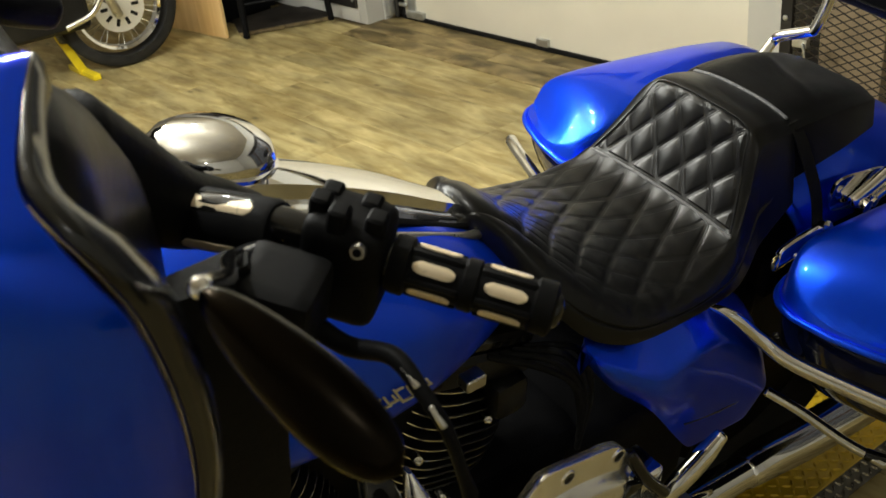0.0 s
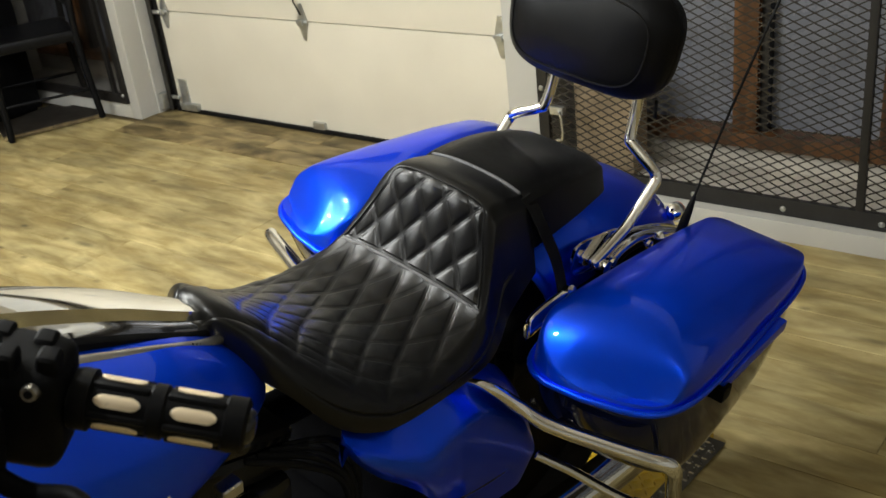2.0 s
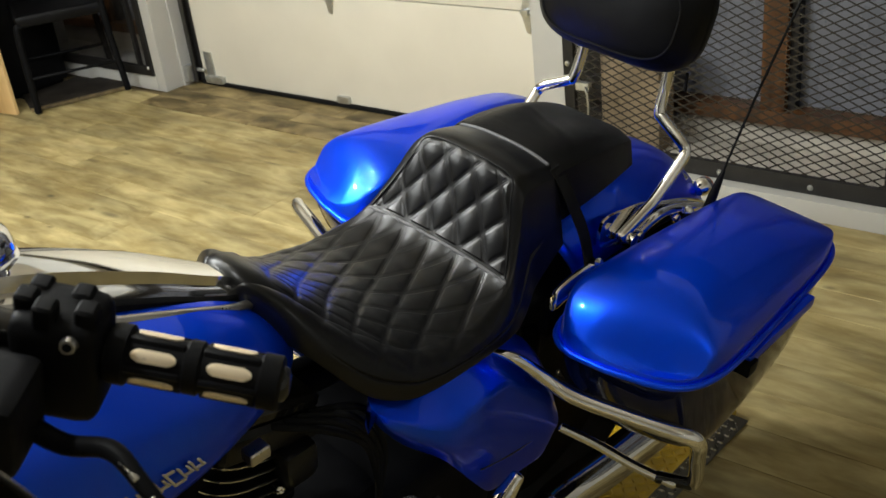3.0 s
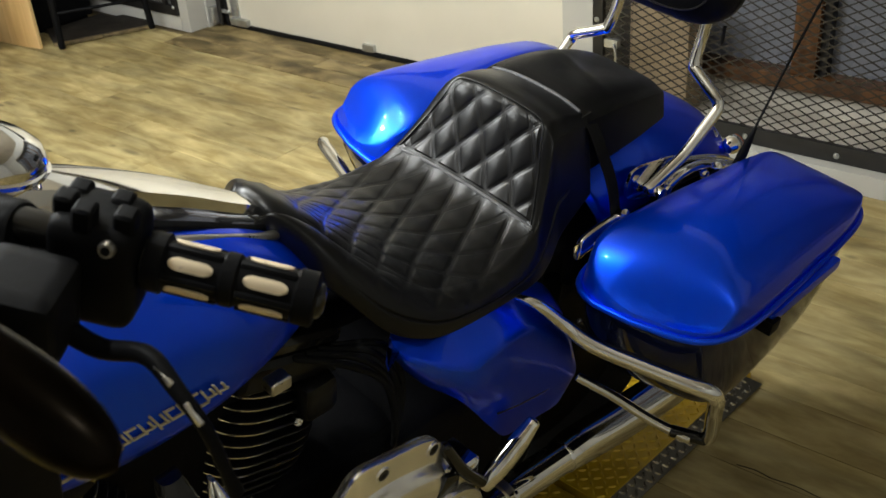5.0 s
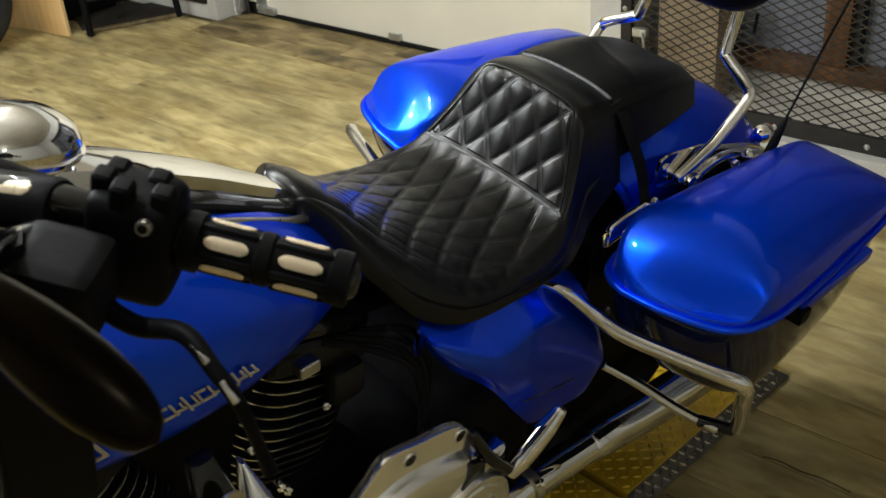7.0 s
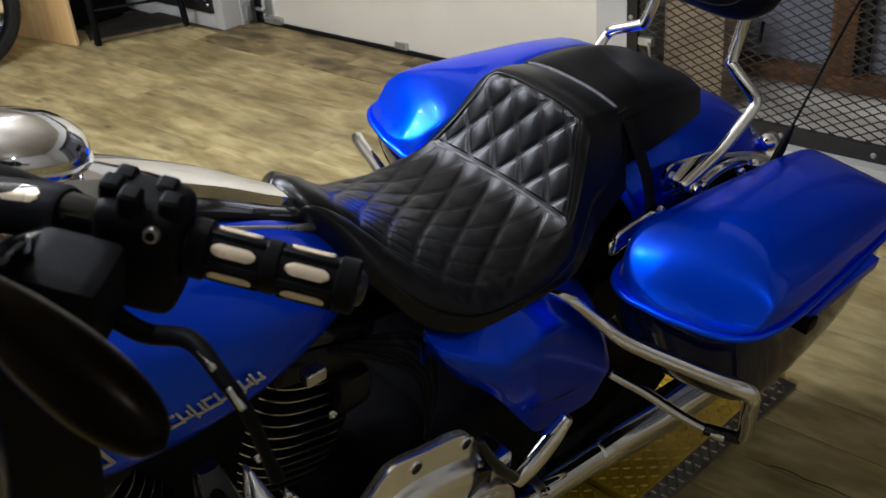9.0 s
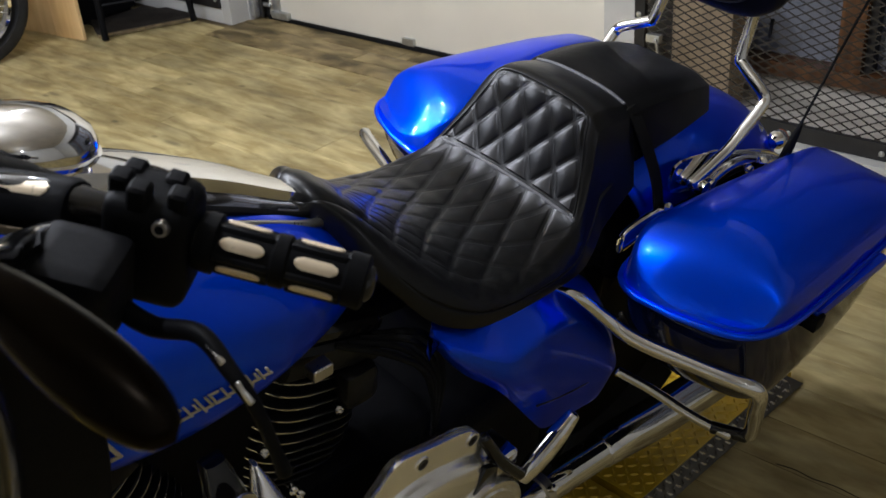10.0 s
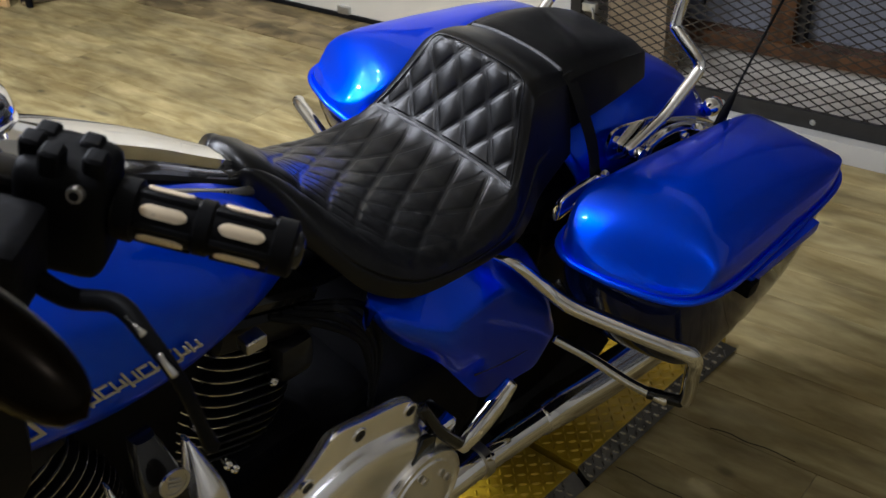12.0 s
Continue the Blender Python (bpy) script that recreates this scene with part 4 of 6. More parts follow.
# ---- saddlebags ----
def saddlebag(s):
    b = new("saddlebag")
    b.parent = bike
    b["label"] = "hard blue saddlebag with a hinged lid"
    N = 64

    def outline(x0, x1, yin0, yin1, yout0, yout1, k, n=N):
        """Rounded four-cornered outline; k: inset."""
        out = []
        a = np.linspace(0, 2 * np.pi, n, endpoint=False)
        for t in a:
            c, q = math.cos(t), math.sin(t)
            u = math.copysign(abs(c) ** 0.42, c)
            w = math.copysign(abs(q) ** 0.42, q)
            fx = (u + 1) / 2
            yi, yo = yin0 + (yin1 - yin0) * fx, yout0 + (yout1 - yout0) * fx
            out.append((x0 + k + (x1 - x0 - 2 * k) * fx, yi + k + (yo - yi - 2 * k) * (w + 1) / 2))
        return out
    LID = (0.068, 0.675, 0.172, 0.190, 0.428, 0.385)

    def front(x, y):
        """The front end is swept: its inner corner stands further forward."""
        return (-0.030 + 0.30 * max(0.0, y - 0.27)) * max(0.0, (0.40 - x) / 0.33) ** 1.5

    def zline(x):
        return 0.694 - 0.045 * (x - 0.07) / 0.6

    def ztop(x):
        return np.interp(x, [0.05, 0.12, 0.20, 0.30, 0.45, 0.58, 0.68], [0.792, 0.801, 0.803, 0.793, 0.769, 0.735, 0.693])
    # lid: flat top with soft creases to a raked front, a steep outer side and a sloped rear
    M_ = 112
    rim = outline(*LID, 0.0, M_)
    cx, cy = 0.37, 0.295

    def lid_height(x, y, e):
        fx = (x - LID[0]) / (LID[1] - LID[0])
        do = LID[4] + (LID[5] - LID[4]) * fx - y
        di = y - (LID[2] + (LID[3] - LID[2]) * fx)
        df, dr = x - LID[0] - 0.004 - 0.62 * max(0.0, y - 0.195) ** 1.6, LID[1] - x - 0.004
        zt = ztop(x) - zline(x) - 0.02 - 0.7 * max(0.0, y - 0.285) ** 1.6
        dc = min(df, 0.11)
        hs = [0.024 + 1.42 * dc - 4.6 * dc * abs(dc) + 0.42 * max(0.0, df - 0.11), 0.030 * (1 - math.exp(-do / 0.010)) + 1.10 * min(do, 0.12) - 3.0 * min(do, 0.12) ** 2 + 0.3 * max(0.0, do - 0.12), 0.075 * (1 - math.exp(-di / 0.010)) + 0.5 * di,
              0.014 + 0.60 * dr, 0.060 * (1 - math.exp(-e / 0.006)) + 1.9 * e, zt]
        return sum(max(h, 1e-4) ** -5.5 for h in hs) ** (-1 / 5.5)
    rings = [[(x + front(x, y), s * y, zline(x) + h) for x, y in outline(*LID, k, M_)] for k, h in ((0.0, 0.0), (-0.002, 0.006), (0.0, 0.014))]
    for lam in [0.995, 0.985, 0.97, 0.955, 0.94, 0.92, 0.90, 0.875, 0.85, 0.82, 0.79, 0.755, 0.72, 0.68, 0.63, 0.58, 0.52, 0.45, 0.37, 0.28, 0.18, 0.08, 0.01]:
        ring = []
        for x, y in rim:
            px, py = cx + (x - cx) * lam, cy + (y - cy) * lam
            e = (1 - lam) * math.hypot(x - cx, y - cy)
            ring.append((px + front(px, py), s * py, zline(px) + 0.02 + lid_height(px, py, e)))
        rings.append(ring)
    v, f = grid(np.array(rings))
    lid = put("lid", mesh_of(v, f, BLUE, name="lid"), b, "glossy blue lid with a rolled rim")
    # rolled bead along the lid's rim
    ring = [(x + front(x, y), s * y, zline(x) + 0.008) for x, y in outline(*LID, -0.004, 48)]
    bead_pts = np.array(ring + ring[:1])
    P = []
    for i in range(48):
        t = bead_pts[(i + 1) % 48] - bead_pts[i - 1]
        t /= np.linalg.norm(t)
        sd = np.cross(t, (0, 0, 1.0))
        P.append([bead_pts[i] + 0.0055 * (math.cos(q) * sd + math.sin(q) * np.array((0, 0, 1.0))) for q in np.linspace(0, 2 * np.pi, 10, endpoint=False)])
    P.append(P[0])
    v, f = grid(np.array(P), caps=False)
    put("bead", mesh_of(v, f, BLUE, name="bead"), lid)
    # body, shade below the lid put into its near-black colour
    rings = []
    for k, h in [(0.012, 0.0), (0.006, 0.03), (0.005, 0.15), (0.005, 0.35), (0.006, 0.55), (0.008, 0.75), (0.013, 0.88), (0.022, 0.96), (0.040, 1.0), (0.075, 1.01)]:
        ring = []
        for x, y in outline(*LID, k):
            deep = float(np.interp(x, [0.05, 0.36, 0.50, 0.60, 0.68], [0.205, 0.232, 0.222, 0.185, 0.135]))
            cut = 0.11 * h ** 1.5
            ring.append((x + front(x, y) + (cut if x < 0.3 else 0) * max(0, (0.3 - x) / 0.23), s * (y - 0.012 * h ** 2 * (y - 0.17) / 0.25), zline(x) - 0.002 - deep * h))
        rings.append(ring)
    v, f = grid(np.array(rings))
    put("body", mesh_of(v, f, BAGSHADE, name="body"), b, "saddlebag body, its blue darkened nearly to black for shade")
    # latch lever on the outer side
    boxpart("latch", BLUE, b, (0.255, 0.475, s * 0.412 - 0.011, s * 0.412 + 0.009, 0.650, 0.672), 0.007, "blue latch lever")
    boxpart("latch_hinge", SATINBLACK, b, (0.245, 0.272, s * 0.416 - 0.014, s * 0.416 + 0.008, 0.640, 0.664), 0.004, "black latch hinge")
    # hinge bracket and chrome fittings on the inner side
    P = []
    for x, z, h, w in curve([(0.100, 0.706, 0.008, 0.004), (0.108, 0.716, 0.018, 0.008), (0.150, 0.724, 0.019, 0.009), (0.200, 0.728, 0.014, 0.008), (0.225, 0.724, 0.006, 0.004)], 24):
        yc = s * 0.157
        P.append([(x, yc + s * w * math.cos(q), z + h * math.copysign(abs(math.sin(q)) ** 0.6, math.sin(q))) for q in np.linspace(0, 2 * np.pi, 20, endpoint=False)])
    v, f = grid(np.array(P))
    hc = put("hinge_cover", mesh_of(v, f, CHROME, name="hinge_cover"), b, "chrome hinge cover")
    for rx, rz in ((0.135, 0.716), (0.165, 0.716), (0.190, 0.718)):
        lathe([(0, 0.006), (0.004, 0.005), (0.006, 0.001), (0.006, 0)], CHROME, "rivet", hc, "", axis_to((rx, s * 0.165, rz), (0, s, 0.3)), 12)
    lathe([(0, 0.016), (0.009, 0.014), (0.012, 0.005), (0.011, 0)], CHROME, "lid_knob", b, "chrome knob", axis_to((0.203, s * 0.158, 0.735), (-0.2, s, 0.8)), 18)
    lathe([(0, 0.010), (0.006, 0.009), (0.010, 0.003), (0.010, 0)], CHROME, "rivet", b, "", axis_to((0.395, s * 0.205, 0.772), (0, -0.3 * s, 1)), 14)
    # guard: chrome tube loop round the front of the bag
    g = tube(mir([(-0.048, 0.158, 0.7075), (-0.030, 0.190, 0.701), (0.0045, 0.225, 0.663), (0.022, 0.268, 0.6435), (0.052, 0.350, 0.637), (0.0725, 0.405, 0.634), (0.088, 0.430, 0.627), (0.100, 0.437, 0.611), (0.115, 0.434, 0.585), (0.135, 0.428, 0.550), (0.170, 0.420, 0.480), (0.185, 0.413, 0.447)], s), 0.0125, CHROME, "bag_guard", bike, "chrome saddlebag guard bar", n=90, seg=18,
             radii=[0.004, 0.0085, 0.0115] + [0.0125] * 9)
    low = tube(mir([(0.099, 0.205, 0.483), (0.128, 0.262, 0.462), (0.148, 0.330, 0.445), (0.166, 0.390, 0.438)], s), 0.0085, CHROME, "lower_bar", g, "chrome lower guard bar", n=40, seg=14)
    tube(mir([(0.158, 0.362, 0.440), (0.182, 0.410, 0.441)], s), 0.0105, GLOSS, "end_sleeve", g, "black end sleeve", n=16, seg=14)
    tube(mir([(0.02, 0.235, 0.672), (0.045, 0.25, 0.63), (0.09, 0.29, 0.60), (0.13, 0.36, 0.60)], s), 0.005, GLOSS, "bracket", g, "black guard bracket", n=30, seg=10)
    return b


for s in (-1, 1):
    saddlebag(s)

# support plates between fender and bags
for s in (-1, 1):
    boxpart("strut_cover", SATINBLACK, bike, (0.10, 0.52, s * 0.145 - 0.010, s * 0.145 + 0.010, 0.640, 0.700), 0.008, "black fender strut cover")
    # polished side plate under the backrest bar, with a curved lower edge
    P = []
    for x, za, zb in curve([(0.238, 0.755, 0.772), (0.246, 0.738, 0.790), (0.27, 0.728, 0.792), (0.31, 0.716, 0.784), (0.36, 0.712, 0.774), (0.42, 0.708, 0.750), (0.50, 0.690, 0.722), (0.57, 0.665, 0.690), (0.62, 0.645, 0.660)], 44):
        P.append([(x, s * 0.134, za), (x, s * 0.140, za), (x, s * 0.1415, (za + zb) / 2), (x, s * 0.140, zb - 0.002), (x, s * 0.137, zb), (x, s * 0.134, zb - 0.002)])
    v, f = grid(np.array(P))
    put("side_plate", mesh_of(v, f, CHROME, name="side_plate"), bike, "polished chrome backrest side plate")
    tube(mir([(0.33, 0.150, 0.718), (0.375, 0.152, 0.736), (0.43, 0.152, 0.733), (0.50, 0.150, 0.708), (0.56, 0.148, 0.680), (0.62, 0.146, 0.650)], s), 0.0085, CHROME, "strut_trim", bike, "curved chrome strut trim", n=40, seg=14)
    tube(mir([(0.345, 0.146, 0.700), (0.39, 0.148, 0.714), (0.44, 0.148, 0.710), (0.52, 0.146, 0.684)], s), 0.006, SATINBLACK, "bracket", bike, "black bracket below the trim", n=30, seg=10)
    for bx, bz in ((0.335, 0.728), (0.455, 0.708)):
        lathe([(0, 0.014), (0.008, 0.013), (0.011, 0.004), (0.011, 0)], CHROME, "docking_bolt", bike, "chrome docking bolt", axis_to((bx, s * 0.150, bz), (0, s, 0)), 16)

# ---- passenger backrest ----
sb = new("passenger_backrest")
sb.parent = bike
sb["label"] = "black padded backrest on chrome bars"
for s in (-1, 1):
    tube(mir([(0.285, 0.150, 0.744), (0.345, 0.153, 0.770), (0.372, 0.155, 0.785), (0.428, 0.158, 0.832), (0.442, 0.156, 0.848), (0.444, 0.145, 0.860), (0.450, 0.100, 0.884), (0.453, 0.090, 0.895), (0.466, 0.086, 0.945), (0.475, 0.086, 1.03)], s), 0.0098, CHROME, "upright", sb, "chrome backrest bar", n=80, seg=16)
    lathe([(0, 0.02), (0.012, 0.018), (0.014, 0.0), (0.012, -0.004), (0, -0.004)], CHROME, "clamp", sb, "chrome bar end clamp", axis_to((0.300, s * 0.152, 0.738), (0, s, 0)), 18)


def pad():
    """Wide pillow with a bulged front and a thinner rear shell."""
    rows = []
    n = 72
    a = np.linspace(0, 2 * np.pi, n, endpoint=False)

    def outline(k):
        out = []
        for t in a:
            c, q = math.cos(t), math.sin(t)
            y = (0.162 - k) * math.copysign(abs(c) ** 0.62, c)
            z = (0.110 - k) * math.copysign(abs(q) ** 0.66, q)
            z -= 0.018 * (0.110 - k) / 0.110 * (1 - (y / 0.165) ** 2) * (-1 if q < 0 else 0.2)
            out.append((y * (1.0 + 0.22 * (z / 0.105) * 0.25), z))
        return out
    for k, x in [(0.098, -0.0545), (0.085, -0.054), (0.05, -0.049), (0.028, -0.041), (0.012, -0.028), (0.004, -0.014), (0.001, 0.0), (0.0045, 0.004), (0.0015, 0.008), (0.0015, 0.022), (0.006, 0.032), (0.02, 0.038), (0.06, 0.04), (0.095, 0.0405)]:
        rows.append([(x + 0.25 * y * y, y, z) for y, z in outline(k)])
    P = np.array(rows)
    v, f = grid(P)
    M_ = pose(0.458, 0.022, 1.050, 0, 6, 0)
    v = [M_ @ Vector(p) for p in v]
    ob = put("pad", mesh_of(v, f, VINYL, name="pad"), sb, "black vinyl backrest pad")
    # stitched seam inside the front face
    ring = [M_ @ Vector((-0.0425 + 0.25 * y * y, y, z)) for y, z in outline(0.030)]
    tube([tuple(p) for p in ring[::2]] + [tuple(ring[0])], 0.0016, LEATHER, "seam", ob, n=160, seg=6)
    # zip pull below
    tube([(0.470, -0.118, 0.966), (0.472, -0.119, 0.935)], 0.003, RUBBER, "zip_pull", ob, n=16, seg=8)
    return ob


pad()

# ---- antenna and tail fittings ----
an = new("antenna")
an.parent = bike
an["label"] = "thin black whip antenna"
lathe([(0.0, 0.05), (0.003, 0.05), (0.006, 0.03), (0.0085, 0.0), (0.0085, -0.03), (0, -0.03)], RUBBER, "base", an, "black rubber antenna base", axis_to((0.524, -0.185, 0.738), (0.30, -0.05, 0.95)), 16)
tube([(0.536, -0.187, 0.78), (0.60, -0.192, 0.93), (0.685, -0.20, 1.11), (0.82, -0.215, 1.40)], 0.0024, RUBBER, "mast", an, n=40, seg=8)
tube([(0.50, -0.150, 0.67), (0.515, -0.170, 0.69), (0.522, -0.183, 0.712)], 0.006, RUBBER, "bracket", an, n=16, seg=8)
for s in (-1, 1):
    tg = new("turn_signal")
    tg.parent = bike
    tg["label"] = "small chrome turn signal on a stalk"
    tube(mir([(0.60, 0.02, 0.655), (0.628, 0.06, 0.672), (0.63, 0.105, 0.676)], s), 0.006, CHROME, "stalk", tg, n=20, seg=10)
    lathe([(0, -0.018), (0.010, -0.016), (0.017, -0.006), (0.018, 0.004), (0.015, 0.014), (0, 0.018)], CHROME, "shell", tg, "", axis_to((0.632, s * 0.112, 0.678), (1, 0, 0.2)), 20)
    lathe([(0, 0.006), (0.010, 0.004), (0.0145, 0)], GLASS, "lens", tg, "amber lens", axis_to((0.648, s * 0.112, 0.681), (1, 0, 0.2)), 16)
    lathe([(0, -0.016), (0.009, -0.014), (0.015, -0.004), (0.015, 0.006), (0, 0.014)], CHROME, "bulb_cup", tg, "", axis_to((0.585, s * 0.085, 0.705), (0.2, 0, 1)), 18)
bm = box(bmesh.new(), 0.56, 0.61, -0.075, 0.075, 0.655, 0.70, 0.012, 3)
part("tail_light_housing", bm, SATINBLACK, bike, "black tail light housing")

# ---- side covers ----
for s in (-1, 1):
    rows = curve([(-0.300, 0.172, 0.772, 0.184, 0.768, 0.181, 0.757), (-0.286, 0.152, 0.772, 0.190, 0.756, 0.180, 0.728), (-0.25, 0.135, 0.768, 0.203, 0.727, 0.186, 0.680), (-0.21, 0.130, 0.763, 0.2135, 0.700, 0.198, 0.642), (-0.185, 0.130, 0.760, 0.216, 0.689, 0.204, 0.614),
                  (-0.155, 0.130, 0.757, 0.2145, 0.689, 0.206, 0.572), (-0.115, 0.130, 0.748, 0.211, 0.689, 0.206, 0.515), (-0.08, 0.130, 0.732, 0.207, 0.683, 0.205, 0.472), (-0.04, 0.130, 0.712, 0.203, 0.668, 0.204, 0.460), (0.01, 0.130, 0.690, 0.201, 0.628, 0.203, 0.452), (0.06, 0.130, 0.655, 0.200, 0.578, 0.202, 0.446), (0.088, 0.132, 0.620, 0.196, 0.535, 0.196, 0.470)], 66)
    P = []
    for x, yi, zi, yr, zr, yb, zb in rows:
        top = [(x, yi + (yr - yi) * u + 0.012 * math.sin(u * math.pi) * 0.4, zi + (zr - zi) * (u ** 1.4)) for u in np.linspace(0, 1, 10)]
        low_ = [(x, yr + (yb - yr) * u + 0.010 * math.sin(u * math.pi), zr + (zb - zr) * u) for u in np.linspace(0.04, 1, 12)]
        inn = [(x, yb - 0.02, zb + 0.006), (x, yi - 0.006, zi - 0.05)]
        P.append([(px, s * py, pz) for px, py, pz in top + low_ + inn])
    v, f = grid(np.array(P))
    ob = put("side_cover", mesh_of(v, f, BLUE, name="side_cover"), bike, "glossy blue side cover")
    # the panel recess's shade, drawn as a thin black bead
    tube(mir([(-0.118, 0.2145, 0.555), (-0.04, 0.2125, 0.530), (0.04, 0.2085, 0.512)], s), 0.0016, GLOSS, "groove_shade", ob, n=24, seg=6)

# ---- engine ----
eng = new("engine")
eng.parent = bike
eng["label"] = "black V-twin engine with bright fin edges and chrome covers"


def cylinder(x, z, tilt):
    """Finned barrel, head and rocker box, leaning by tilt degrees."""
    m = pose(x, -0.01, z, 0, tilt, 0)
    c = new("cylinder")
    c.parent = eng
    n = 40
    for k in range(11):
        zz = 0.02 + k * 0.0165
        hw = 0.088 + 0.012 * math.sin(k / 10 * math.pi)
        y, w = ring_of(0, 0, hw, hw * 0.95, n, 3.2)
        P = np.array([[(w[i] * q, y[i] * q, zz + dz) for i in range(n)] for q, dz in ((0.72, 0), (0.985, 0), (1.0, 0.0012), (1.0, 0.0034), (0.985, 0.0046), (0.72, 0.0046))])
        v, f = grid(P)
        me = mesh_of([m @ Vector(p) for p in v], f, ENGINE, name="fin")
        me.materials.append(FINEDGE)
        for pol in me.polygons:
            if 2 * n <= pol.index < 3 * n:
                pol.material_index = 1
        put("fin", me, c)
    lathe([(0.066, -0.02), (0.066, 0.20), (0.0, 0.20)], ENGINE, "barrel", c, "", m, 30)
    bm = box(bmesh.new(), -0.082, 0.082, -0.095, 0.095, 0.198, 0.245, 0.018, 3)
    bm.transform(m)
    part("rocker_box", bm, ENGINE, c, "black rocker box")
    bm = box(bmesh.new(), -0.075, 0.075, -0.09, 0.09, 0.246, 0.268, 0.016, 3)
    bm.transform(m)
    part("rocker_cover", bm, GLOSS, c, "gloss black rocker cover")
    return c


cylinder(-0.47, 0.53, 18)
cylinder(-0.66, 0.53, -24)
bm = box(bmesh.new(), -0.78, -0.22, -0.12, 0.13, 0.22, 0.545, 0.05, 4)
part("crankcase", bm, SATINBLACK, eng, "black crankcase")
bm = box(bmesh.new(), -0.26, 0.02, -0.14, 0.14, 0.26, 0.52, 0.04, 4)
part("gearbox", bm, SATINBLACK, eng, "black gearbox")
# added black filler: darkens the V between the barrels, hides the crankcase top
bm = box(bmesh.new(), -0.665, -0.455, -0.075, 0.11, 0.530, 0.815, 0.03, 3)
part("gap_filler", bm, SATINBLACK, eng, "added black block keeping the gap between the barrels dark")
# horn cover between the barrels: black strap with a round badge, flanked by polished shells
hc = new("horn_cover")
hc.parent = eng
hc["label"] = "polished horn cover with a black centre strap"
for dx, tw in ((-0.054, 14), (0.042, -16)):
    P = []
    for t in np.linspace(0, 1, 16):
        zz = 0.742 - 0.14 * t
        w = (0.003 + 0.022 * math.sin(min(1, t * 1.5) * math.pi / 2)) * (0.5 if dx < 0 else 1.0)
        ys = -0.175 - 0.035 * math.sin(t * math.pi * 0.8)
        P.append([(-0.618 + dx + w * math.cos(q) * 1.1, ys - 0.024 * min(1.0, 0.12 + 2.2 * t) ** 0.6 * math.sin(q), zz) for q in np.linspace(0, 2 * np.pi, 20, endpoint=False)])
    v, f = grid(np.array(P))
    put("shell", mesh_of(v, f, CAST, name="shell"), hc, "polished metal shell")
P = []
for t in np.linspace(0, 1, 22):
    zz = 0.786 - 0.17 * t
    ys = -0.172 - 0.042 * math.sin(t * math.pi * 0.8)
    w = 0.024 * min(1.0, 0.30 + 2.6 * t) ** 0.5
    P.append([(-0.626 + w * u, ys - 0.012 * q, zz) for u, q in ((-1, -0.4), (-1, 0.5), (-0.85, 1), (-0.4, 1.2), (0.4, 1.2), (0.85, 1), (1, 0.5), (1, -0.4))])
v, f = grid(np.array(P))
put("strap", mesh_of(v, f, GLOSS, name="strap"), hc, "gloss black strap")
badge = lathe([(0.0, 0.001), (0.0135, 0.001), (0.014, 0.003), (0.0175, 0.003), (0.0178, 0.0), (0.0, -0.003)], SATIN, "badge", hc, "round metal badge", axis_to((-0.625, -0.2285, 0.758), (0, -1, 0.1)), 28)
for a_ in (-1, 0, 1):
    boxpart("badge_bar", SATIN, badge, (-0.009, 0.009, -0.0015, 0.0015, -0.0014, 0.0014), 0.0005, at=pose(-0.625, -0.2305, 0.758 + a_ * 0.0055, 0, 30, 0), seg=1)
